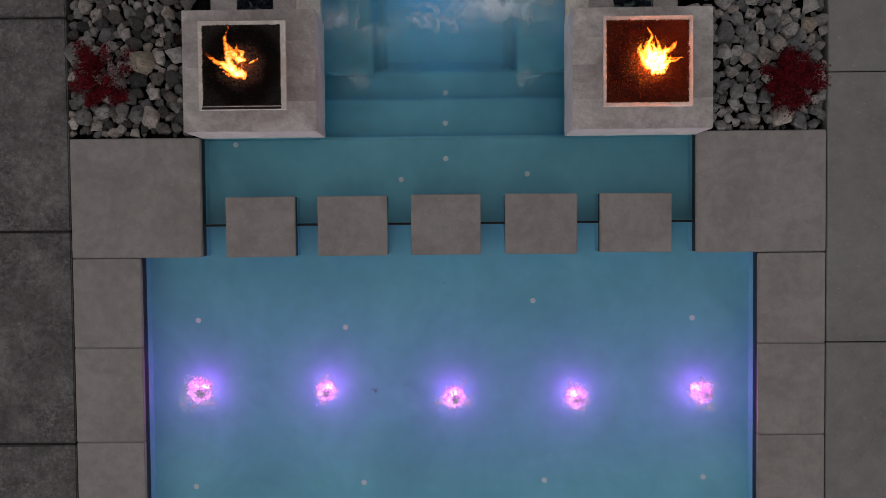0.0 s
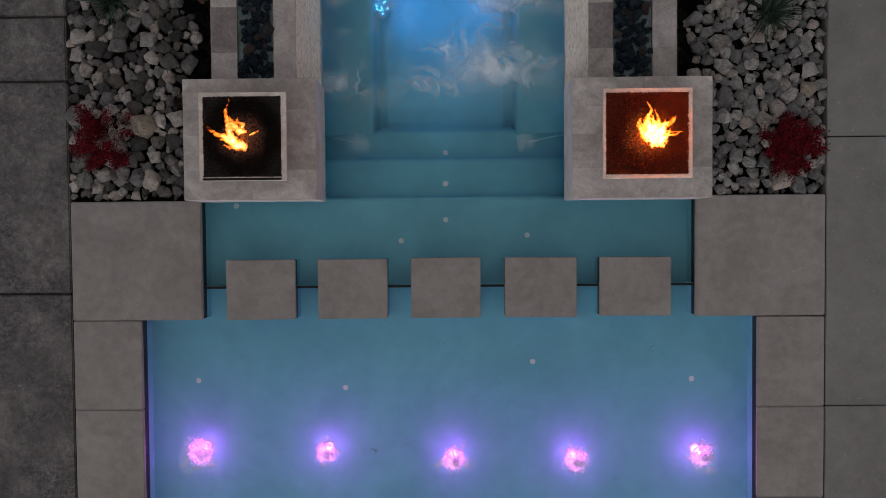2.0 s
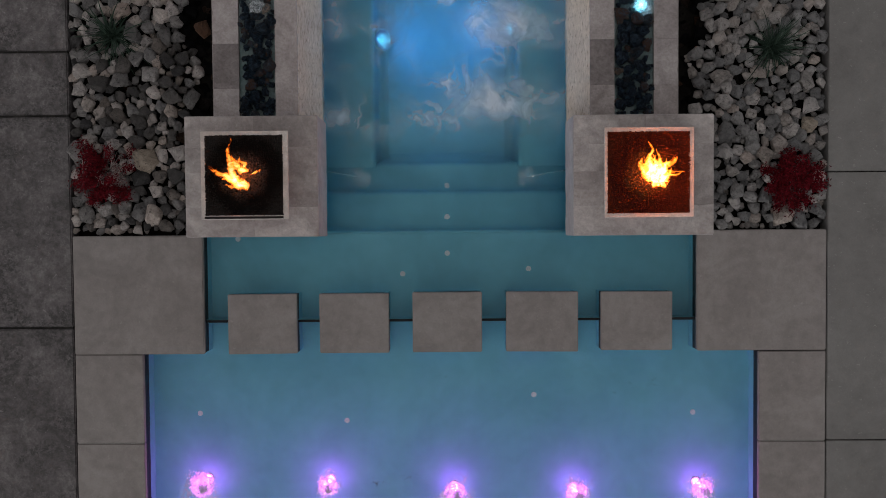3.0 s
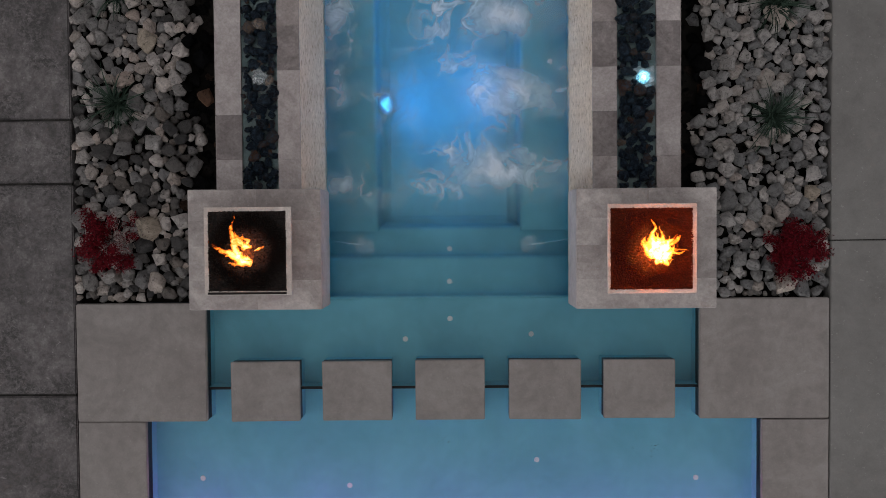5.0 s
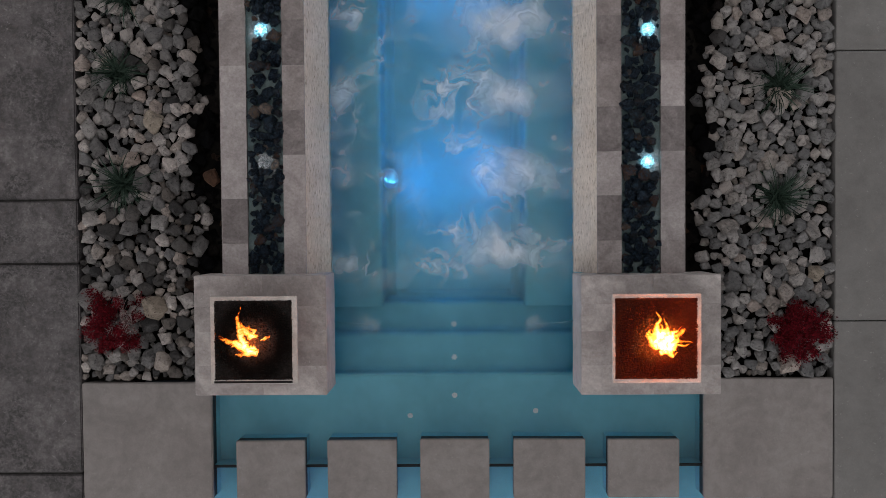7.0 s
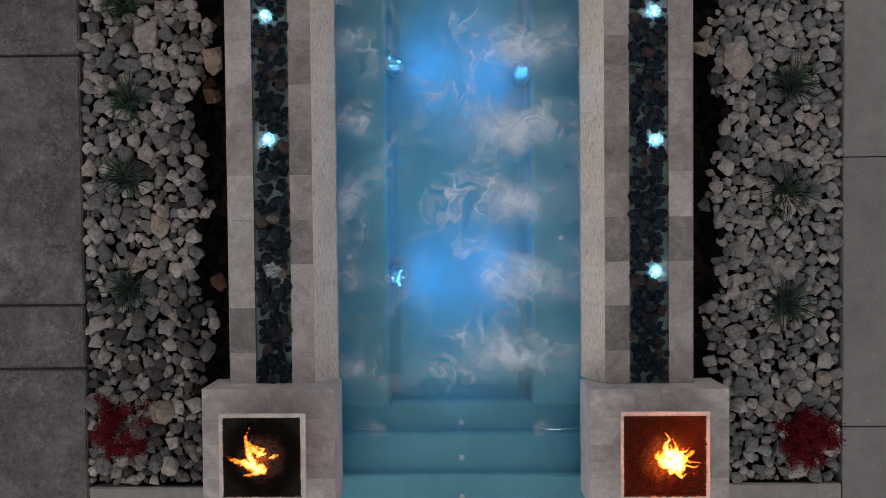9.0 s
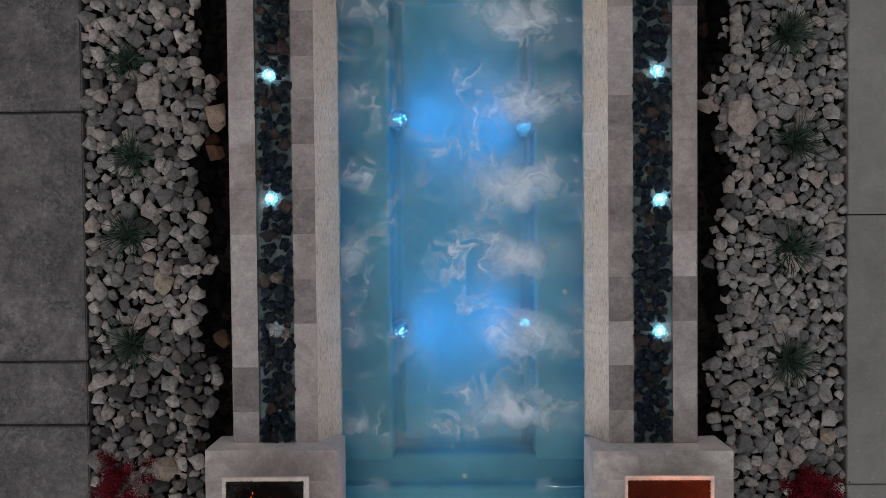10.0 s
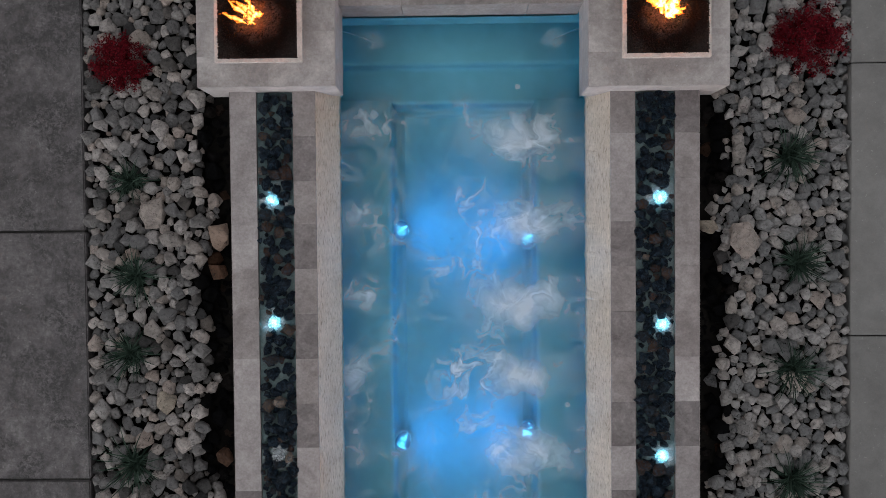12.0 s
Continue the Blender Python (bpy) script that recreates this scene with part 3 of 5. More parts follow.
part("joint_mortar", box(XL + 0.012, POOL_L, FRONT + 0.01, Y_STEP - 0.02, -0.039, -0.008), M_MORTAR, coping)
part("joint_mortar", box(POOL_R, XR - 0.012, FRONT + 0.01, Y_STEP - 0.02, -0.039, -0.008), M_MORTAR, coping)
block("corner_slab", XL + 0.004, BASIN_L, Y_STEP, Y_BASIN, -0.04, 0.004, M_SLAB, coping, 0.008)
block("corner_slab", BASIN_R, XR - 0.004, Y_STEP + 0.005, Y_BASIN + 0.012, -0.04, 0.004, M_SLAB, coping, 0.008)
part("bedding", box(XL + 0.01, POOL_L - 0.19, FRONT, Y_BASIN - 0.01, -0.15, -0.041), M_MORTAR, coping)
part("bedding", box(POOL_R + 0.19, XR - 0.01, FRONT, Y_BASIN - 0.01, -0.15, -0.041), M_MORTAR, coping)

# ---- stepping stones ----
for k, (x0, x1, y0, y1, turn) in enumerate(((-1.942, -1.343, -0.222, 0.297, 0.4), (-1.148, -0.546, -0.217, 0.299, 0.2), (-0.342, 0.256, -0.215, 0.305, 0.0), (0.464, 1.083, -0.215, 0.302, -0.2), (1.278, 1.892, -0.208, 0.3, -0.3))):
    stone = base("stepping_stone", ((x0 + x1) / 2, (y0 + y1) / 2, SHELF), "square taupe concrete stepping stone standing in shallow water", "stepping stone", "stepping stones across the pool")
    stone.rotation_euler.z = radians(turn)
    w, d = (x1 - x0) / 2, (y1 - y0) / 2
    pad = box(-w, w, -d, d, -SHELF - 0.036, -SHELF, 0.006)
    chip(pad, 0.003, k + 1)
    part("pad", pad, M_SLAB, stone)
    part("pedestal", box(-w + 0.006, w - 0.006, -d + 0.006, d - 0.006, 0, -SHELF - 0.13), M_PLASTER, stone, "plastered pedestal under the pad")
    part("waterline_band", box(-w + 0.005, w - 0.005, -d + 0.005, d - 0.005, -SHELF - 0.129, -SHELF - 0.0365), M_WATERLINE, stone, "waterline tile with the slab edge's shade in its dark colour")

# ---- rill walls with spillway ----
JOINTS = [1.745, 2.015, 2.385, 2.745, 3.11, 3.48, 3.85, 4.22, 4.585, 4.935, 5.30, 5.685]


# shade of each coping tile from the front pedestal to the far one: outer row, then the row beside the spillway
TILES = {"l": M_TILE_LIGHT, "m": M_TILE, "d": M_TILE_DARK}
TONES = {"west": ("ldlllmmllll", "llldmdmdmdm"), "east": ("mlldlmmmmmd", "mdldmdmdllm")}


def ragged_tile(x_out, x_in, y0, y1, z0, z1, rough, seed):
    """A coping tile whose outer edge is broken stone and whose other edges are sawn."""
    bm = bmesh.new()
    n, s = 14, 1 if x_in > x_out else -1
    rim = [(x_in, y0), (x_in, y1)]
    for i in range(n + 1):
        y = y1 + (y0 - y1) * i / n
        rim.append((x_out + s * rough * (0.6 + noise.noise(Vector((y * 31, seed, 0))) + 0.6 * noise.noise(Vector((y * 85, seed, 3)))), y))
    top = [bm.verts.new((x, y, z1 - (0.0015 if k > 2 else 0.0002))) for k, (x, y) in enumerate(rim)]
    low = [bm.verts.new((x, y, z0)) for x, y in rim]
    cx = (x_out + x_in) / 2
    mid = [bm.verts.new((x + (cx - x) * 0.02, y + ((y0 + y1) / 2 - y) * 0.006, z1)) for x, y in rim]
    bm.faces.new(mid)
    for k in range(len(rim)):
        j = (k + 1) % len(rim)
        bm.faces.new((top[k], top[j], mid[j], mid[k]))
        bm.faces.new((low[k], low[j], top[j], top[k]))
    bmesh.ops.recalc_face_normals(bm, faces=bm.faces[:])
    return bm


def rill(side):
    """A raised wall along the spa: two rows of coping tiles, a channel between them and a slope down to the spa."""
    s = -1 if side == "west" else 1
    if s < 0:
        outer, ch0, ch1, inner, edge = -1.958, -1.74, -1.44, -1.255, SPA_L
    else:
        outer, ch0, ch1, inner, edge = 1.863, 1.662, 1.342, 1.141, SPA_R
    wall = tagged(new("rill_wall_" + side), "raised grey tiled wall with a stone-filled water channel", "wall", kind="structure")
    y0, y1 = 1.745, 5.685
    lo, hi = sorted((outer + s * -0.01, ch0)), sorted((ch1, inner))
    part("core", box(*lo, y0, y1, -0.16, RILL_TOP - 0.006), M_MORTAR, wall)
    part("core", box(*hi, y0, y1, -0.16, RILL_TOP - 0.006), M_MORTAR, wall)
    part("channel_floor", box(*sorted((ch0, ch1)), y0, y1, -0.16, 0.2), M_RILL_BED, wall, "pale plastered channel bed")
    # the spillway: a solid wedge with a worn lower edge
    bm = bmesh.new()
    rows, prof = 130, ((inner, RILL_TOP - 0.006), (inner + (edge - inner) * 0.5, 0.1), (edge, -0.035), (edge, -0.14), (inner, -0.14))
    rings = []
    for i in range(rows + 1):
        y = y0 + (y1 - y0) * i / rows
        ring = []
        for k, (x, z) in enumerate(prof):
            j = noise.noise(Vector((s * 5 + k, y * 17, z * 3))) * (0.009 if k in (2, 3) else 0.003)
            ring.append(bm.verts.new((x - s * j, y, z + (j * 0.5 if k < 3 else 0))))
        rings.append(ring)
    for a, b in zip(rings, rings[1:]):
        for k in range(5):
            bm.faces.new((a[k], a[(k + 1) % 5], b[(k + 1) % 5], b[k]))
    bm.faces.new(rings[0])
    bm.faces.new(rings[-1])
    bmesh.ops.recalc_face_normals(bm, faces=bm.faces[:])
    part("spillway", bm, M_TRAVERTINE, wall, "sloping cream travertine spillway")
    for k, (a, b) in enumerate(zip(JOINTS, JOINTS[1:])):
        for (x_out, x_in), tones in zip(((outer, ch0), (inner, ch1)), TONES[side]):
            top = RILL_TOP + random.uniform(-0.0012, 0.0012)
            part("coping_tile", ragged_tile(x_out, x_in, a + 0.0004, b - 0.0004, RILL_TOP - 0.006, top, 0.011 if x_out == outer else 0.0015, k + x_out), TILES[tones[k]], wall)
    for a, b in zip(JOINTS[::2], JOINTS[2::2] + [JOINTS[-1]]):
        if b > a:
            block("face_tile", *sorted((outer + s * 0.002, outer - s * 0.0105)), a + 0.0015, b - 0.0015, -0.155, RILL_TOP - 0.007, M_TILE, wall, 0.002)
    bm = bmesh.new()
    lo2, hi2 = sorted((ch0, ch1))
    bm.faces.new([bm.verts.new(p) for p in ((lo2, y0, 0.208), (hi2, y0, 0.208), (hi2, y1, 0.208), (lo2, y1, 0.208))])
    w = part("rill_water", bm, M_RILL_WATER, wall, "shallow clear water in the channel")
    w.visible_shadow = False
    return min(ch0, ch1), max(ch0, ch1)


CH_L, CH_R = rill("west"), rill("east")

# ---- wall at the far end of the spa ----
far_wall = tagged(new("spa_end_wall"), "low tiled wall closing the end of the spa", "wall", kind="structure")
part("core", box(SPA_L + 0.02, SPA_R - 0.06, Y_FAR + 0.02, 6.62, -0.16, RILL_TOP - 0.022), M_MORTAR, far_wall)
for a, b in ((SPA_L + 0.02, -0.55), (-0.547, 0.49), (0.493, SPA_R - 0.06)):
    block("face_tile", a, b, Y_FAR, Y_FAR + 0.019, -0.13, RILL_TOP - 0.024, M_TILE, far_wall, 0.002)
    block("coping_tile", a, b, Y_FAR - 0.006, 6.64, RILL_TOP - 0.022, RILL_TOP, M_TILE, far_wall, 0.003)


# ---- loose stones ----
def rock_shape(seed, points=13, flat=0.72, blunt=0.065):
    """A broken, blunt-edged stone of about unit radius, as arrays of corners and faces."""
    r = random.Random(seed)
    bm = bmesh.new()
    long = r.uniform(1.0, 1.45)
    for k in range(points):
        z = 1 - 2 * (k + r.random()) / points
        a = k * 2.4 + r.uniform(-0.5, 0.5)
        q = math.sqrt(max(0.0, 1 - z * z)) * r.uniform(0.82, 1.08)
        bm.verts.new((q * math.cos(a) * long, q * math.sin(a), z * flat * r.uniform(0.8, 1.05)))
    bmesh.ops.convex_hull(bm, input=bm.verts[:])
    loose = [v for v in bm.verts if not v.link_faces]
    bmesh.ops.delete(bm, geom=loose, context="VERTS")
    bmesh.ops.dissolve_limit(bm, angle_limit=radians(9), verts=bm.verts[:], edges=bm.edges[:])
    if blunt:
        bmesh.ops.bevel(bm, geom=bm.edges[:], offset=blunt, segments=1, affect="EDGES", clamp_overlap=True)
    bmesh.ops.triangulate(bm, faces=bm.faces[:])
    if blunt:
        # break the flat faces up: dents and lumps
        bmesh.ops.subdivide_edges(bm, edges=[e for e in bm.edges if e.calc_length() > 0.22], cuts=1, use_grid_fill=True)
        bmesh.ops.subdivide_edges(bm, edges=[e for e in bm.edges if e.calc_length() > 0.2], cuts=1, use_grid_fill=True)
        bmesh.ops.triangulate(bm, faces=bm.faces[:])
        for v in bm.verts:
            v.co += noise.noise_vector(v.co * 1.9 + Vector((seed * 3.7, 0, seed))) * 0.05 + noise.noise_vector(v.co * 4.5 + Vector((0, seed * 5.1, seed))) * 0.04
        bmesh.ops.smooth_vert(bm, verts=bm.verts[:], factor=0.05, use_axis_x=True, use_axis_y=True, use_axis_z=True)
    bm.verts.index_update()
    bm.verts.ensure_lookup_table()
    co = np.array([v.co[:] for v in bm.verts])
    tri = np.array([[v.index for v in f.verts] for f in bm.faces])
    bm.free()
    co[:, :2] /= np.sqrt(np.abs(co[:, 0]).max() * np.abs(co[:, 1]).max()) * 0.9
    co[:, 2] /= np.abs(co[:, 2]).max() / 0.7
    return co, tri


SHAPES = [rock_shape(k + 1, 8 + k % 6, 0.66, 0.045) for k in range(24)]
SMALL = [rock_shape(k + 40, 10, 0.75, 0.0) for k in range(10)]
TINY = [rock_shape(k + 70, 7, 0.8, 0.0) for k in range(10)]


def array_mesh(name, co, tri, mat, smooth=False):
    me = bpy.data.meshes.new(name)
    me.from_pydata(co.tolist(), [], tri.tolist())
    me.materials.append(mat)
    me.polygons.foreach_set("use_smooth", [smooth] * len(me.polygons))
    return me


def scatter(area, radii, tries, seed, blocked=(), close=0.92):
    """Stones thrown into an area, largest first, where they find room: rows of x, y, radius."""
    r = np.random.RandomState(seed)
    got = np.zeros((0, 3))
    x0, x1, y0, y1 = area
    for radius_lo, radius_hi, n in zip(radii, radii[1:], tries):
        for _ in range(n):
            rad = r.uniform(min(radius_lo, radius_hi), max(radius_lo, radius_hi))
            x, y = r.uniform(x0 + rad * 0.7, x1 - rad * 0.7), r.uniform(y0 + rad * 0.7, y1 - rad * 0.7)
            if any(a - rad * 0.8 < x < b + rad * 0.8 and c - rad * 0.8 < y < d + rad * 0.8 for a, b, c, d in blocked):
                continue
            if len(got) and (np.hypot(got[:, 0] - x, got[:, 1] - y) < (got[:, 2] + rad) * close).any():
                continue
            got = np.vstack([got, (x, y, rad)])
    return got


def joined(name, stones, floor, shapes, mat, parent, label, seed, sink=0.25, high=0.72):
    r = np.random.RandomState(seed)
    cos, tris, n = [], [], 0
    for x, y, rad in stones:
        co, tri = shapes[r.randint(len(shapes))]
        a = r.uniform(0, 6.283)
        c, s = np.cos(a), np.sin(a)
        p = co * rad * np.array([1.13, 1.13, r.uniform(0.8, 1.15)])
        p = np.stack([p[:, 0] * c - p[:, 1] * s + x, p[:, 0] * s + p[:, 1] * c + y, p[:, 2] + (floor(x, y) if callable(floor) else floor) + rad * (high - sink)], 1)
        cos.append(p)
        tris.append(tri + n)
        n += len(co)
    ob = new(name, array_mesh(name, np.concatenate(cos), np.concatenate(tris), mat))
    ob.parent = parent
    ob["label"], ob["kind"] = label, "stuff"
    return ob


def single_stones(stones, meshes, floor, parent, seed, tilt=20, sink=0.3, high=0.72):
    r = random.Random(seed)
    for x, y, rad in stones:
        ob = new("stone", meshes[r.randrange(len(meshes))])
        ob.parent = parent
        ob.location = (x, y, floor(x, y) + rad * (high - sink))
        ob.rotation_euler = (radians(r.uniform(-tilt, tilt)), radians(r.uniform(-tilt, tilt)), r.uniform(0, 6.283))
        k = rad * 1.13
        ob.scale = (k, k, k * r.uniform(0.8, 1.15))


def meshes_in(mat, name):
    return [array_mesh(name, co, tri, mat, True) for co, tri in SHAPES]


ROCKS_DAMP = meshes_in(M_ROCK_DAMP, "stone")
ROCKS, ROCKS_PALE, ROCKS_BLACK, ROCKS_RILL = meshes_in(M_ROCK, "stone"), meshes_in(M_ROCK_PALE, "stone"), meshes_in(M_ROCK_BLACK, "stone"), meshes_in(M_ROCK_RILL, "stone")


TUFTS = ((-2.897, 4.975, 0.147), (-2.864, 4.153, 0.226), (-2.92, 3.495, 0.226), (-2.9, 2.54, 0.26), (2.71, 5.13, 0.282), (2.78, 4.227, 0.226), (2.74, 3.31, 0.237), (2.737, 2.37, 0.271))


# stones that stand out: x, y, radius, colour
MARKS = ((-2.138, 4.495, 0.095, "pink"), (-2.163, 4.186, 0.07, "rust"), (-2.637, 1.47, 0.1, "tan"), (-2.13, 2.59, 0.065, "rust"), (-2.62, 3.06, 0.085, "tan"), (-2.7, 4.7, 0.11, "pale"),
         (2.322, 4.42, 0.13, "pale"), (2.03, 4.54, 0.06, "tan"), (2.75, 3.22, 0.09, "pale"), (3.06, 1.72, 0.07, "tan"), (2.83, 0.95, 0.085, "pale"))
M_MARK = {"pink": rock_material("pinkish_rock", [(0.0, (0.36, 0.26, 0.21)), (1.0, (0.42, 0.31, 0.25))], 0.8), "rust": rock_material("rusty_rock", [(0.0, (0.06, 0.028, 0.016)), (1.0, (0.12, 0.06, 0.034))], 0.8),
          "tan": rock_material("tan_rock", [(0.0, (0.38, 0.32, 0.265)), (1.0, (0.44, 0.375, 0.31))], 0.8), "pale": rock_material("pale_grey_rock", [(0.0, (0.42, 0.36, 0.33)), (1.0, (0.48, 0.42, 0.39))], 0.8)}


def rock_bed(side):
    s = -1 if side == "west" else 1
    lo, hi = (XL + 0.005, -1.97) if s < 0 else (1.876, XR - 0.005)
    wall = -1.97 if s < 0 else 1.876
    bed = tagged(new("rock_bed_" + side), "planting bed filled with grey and tan river rocks" if s < 0 else "planting bed filled with pale grey river rocks", "rock bed", kind="structure")
    bed_floor = lambda x, y: -0.05 - 0.11 * min(1.0, max(0.0, 1.6 - abs(x - wall) / 0.2))
    # soil this black has the shade between the rocks put into its colour
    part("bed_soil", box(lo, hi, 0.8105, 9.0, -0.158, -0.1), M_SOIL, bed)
    taken = ((-2.14, -1.0, 0.7, 1.77), (-2.16, -1.0, 5.62, 6.62)) if s < 0 else ((0.9, 2.09, 0.7, 1.75), (0.9, 2.05, 5.6, 6.62))
    taken += tuple((x - r * 0.75, x + r * 0.75, y - r * 0.75, y + r * 0.75) for x, y, r, _ in MARKS)
    taken += tuple((x - 0.06, x + 0.06, y - 0.06, y + 0.06) for x, y, _ in TUFTS)
    stones = scatter((lo - 0.012, hi, 0.83, 6.75) if s < 0 else (lo, hi + 0.012, 0.83, 6.75), (0.077, 0.06, 0.047, 0.036, 0.026, 0.018) if s < 0 else (0.073, 0.057, 0.043, 0.034, 0.025, 0.018), (110, 900, 4000, 6000, 5000), 11 if s < 0 else 12, taken, 0.82)
    # stones within an uneven strip along the wall are near-black
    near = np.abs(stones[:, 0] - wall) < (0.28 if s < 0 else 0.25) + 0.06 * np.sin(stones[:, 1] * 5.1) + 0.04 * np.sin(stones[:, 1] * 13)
    # by the pedestal more of the stones are damp and dark
    pick = np.random.RandomState(5).rand(len(stones))
    damp = ~near & (pick < (0.32 if s < 0 else 0.1) - 0.3 * np.abs(stones[:, 0] - wall) / 1.2 + 0.3 * (stones[:, 1] < 2.6) * (s < 0))
    single_stones(stones[damp], ROCKS_DAMP, bed_floor, bed, 8)
    big = stones[~near & ~damp]
    big = big[np.argsort(-big[:, 2])]
    single_stones(big[:600], ROCKS if s < 0 else ROCKS_PALE, bed_floor, bed, 3)
    dry = M_ROCK if s < 0 else M_ROCK_PALE
    if len(big) > 600:
        joined("loose_stones", big[600:], -0.07, SHAPES, dry, bed, "smaller river rocks between the large ones", 6)
    darkest = stones[near]
    for k, (x, y, r, tint) in enumerate(MARKS):
        if x * s > 0:
            single_stones([(x, y, r)], [array_mesh("stone", *SHAPES[(k * 3 + 1) % len(SHAPES)], M_MARK[tint])], lambda x, y: -0.06, bed, 60 + k, 8)
    single_stones(darkest[darkest[:, 2] > 0.036], ROCKS_BLACK, bed_floor, bed, 4)
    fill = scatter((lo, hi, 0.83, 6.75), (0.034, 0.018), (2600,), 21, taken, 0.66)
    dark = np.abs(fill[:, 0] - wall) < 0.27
    joined("gravel", fill[dark], -0.12, SMALL, M_ROCK_BLACK, bed, "small near-black stones in the strip beside the wall", 7)
    # away from the wall the black gravel is painted shade in the gaps
    joined("gravel", fill[~dark][::2], -0.115, SMALL, M_ROCK_BLACK, bed, "small stones blackened to stand for the shade in the gaps", 7)
    far = scatter((lo, hi, 6.75, 8.95), (0.1, 0.06, 0.05), (300, 900), 31)
    joined("far_stones", far, -0.06, SHAPES, dry, bed, "river rocks at the far end of the bed", 9)


rock_bed("west")
rock_bed("east")

SPOUTS = ((-1.622, 4.786, 0.13), (-1.616, 3.775, 0.13), (-1.598, 2.685, 0.0), (1.545, 4.78, 0.13), (1.562, 3.74, 0.13), (1.56, 2.66, 0.13))
for name, (lo, hi), seed in (("rill_stones", CH_L, 51), ("rill_stones", CH_R, 52)):
    pile = base(name, ((lo + hi) / 2, 3.7, 0.03), "wet black lava pebbles heaped in a water channel", "pebbles", "pebbles in the rills")
    edge = (lo + 0.028, hi - 0.006) if lo < 0 else (lo + 0.008, hi - 0.022)
    stones = scatter((*edge, 1.75, 5.64), (0.054, 0.042, 0.03, 0.021), (130, 1200, 1500), seed, tuple((x - 0.055, x + 0.055, y - 0.055, y + 0.055) for x, y, _ in SPOUTS), 0.93)
    single_stones(stones[:300] - np.array([(lo + hi) / 2, 3.7, 0]), ROCKS_RILL, lambda x, y: 0.186, pile, seed, 30)
    fill = scatter((lo, hi, 1.75, 5.64), (0.028, 0.014), (330,), seed + 5, tuple((x - 0.055, x + 0.055, y - 0.055, y + 0.055) for x, y, _ in SPOUTS), 0.7)
    joined("gravel", fill - np.array([(lo + hi) / 2, 3.7, 0]), 0.19, SMALL, M_ROCK_RILL, pile, "small pebbles on the channel floor", seed)
# ---- fire pits ----
def granules(x0, x1, y0, y1, seed, mat):
    """A square bed of crushed lava, heaped over the burner and spilling on to the rim here and there."""
    r = np.random.RandomState(seed)
    cos, tris, n = [], [], 0
    for k in range(8500):
        x, y = r.uniform(x0, x1), r.uniform(y0, y1)
        if k < 700:
            # a row along the rim, some of it lying on the rim itself
            side, o = k % 4, 0.006 + r.normal(0, 0.0022)
            x = (x0 + o, x1 - o, x, x)[side]
            y = (y, y, y0 + o, y1 - o)[side]
        rad = r.uniform(0.0035, 0.0072)
        co, tri = TINY[r.randint(len(TINY))]
        h = 0.012 * math.exp(-(x * x + y * y) / 0.03) + r.uniform(-0.005, 0.004) + (0.012 if k < 700 else 0.008)
        cos.append(co * rad + np.array([x, y, h]))
        tris.append(tri + n)
        n += len(co)
    return array_mesh("granules", np.concatenate(cos), np.concatenate(tris), mat)


def tongue(length, width, lean, seed):
    """One flame tongue: a thin curling lick that rises with the wind and frays towards its tip. Returns its mesh data."""
    r = random.Random(seed)
    bm = bmesh.new()
    heat = bm.verts.layers.float.new("flame_heat")
    steps, across = 16, (-1.0, -0.6, -0.2, 0.2, 0.6, 1.0)
    p, bend = Vector((0, 0, 0)), r.uniform(-1.2, 1.2)
    ax = Vector((lean[0], lean[1], 0))
    belly, roll, last = r.uniform(0.15, 0.4), r.uniform(-0.5, 0.5), None
    for i in range(steps + 1):
        u = i / steps
        w = width * (math.sin(math.pi / 2 * u / belly) if u < belly else ((1 - u) / (1 - belly)) ** 0.75) * (1 + 0.5 * noise.noise(Vector((u * 4, seed, 0)))) + 0.001
        d = Vector((ax.x + bend * u * ax.y, ax.y - bend * u * ax.x, 0.35 + 0.3 * u))
        wave = Vector((noise.noise(Vector((u * 4, seed * 1.7, 1))), noise.noise(Vector((u * 4, seed * 1.3, 5))), 0))
        p = p + d * (length / steps) + wave * width * 0.55
        side = Vector((-d.y, d.x, 0))
        side = (side.normalized() if side.length > 1e-4 else Vector((1, 0, 0))) + Vector((0, 0, roll))
        row = []
        for q in across:
            v = bm.verts.new(p + side * w * q + Vector((0, 0, w * 0.4 * (1 - q * q))))
            v[heat] = (1 - abs(q) ** 1.6) * (1 - 0.7 * u) * min(1.0, 0.4 + u * 5)
            row.append(v)
        if last:
            for k in range(len(across) - 1):
                bm.faces.new((last[k], last[k + 1], row[k + 1], row[k]))
        last = row
    return bm


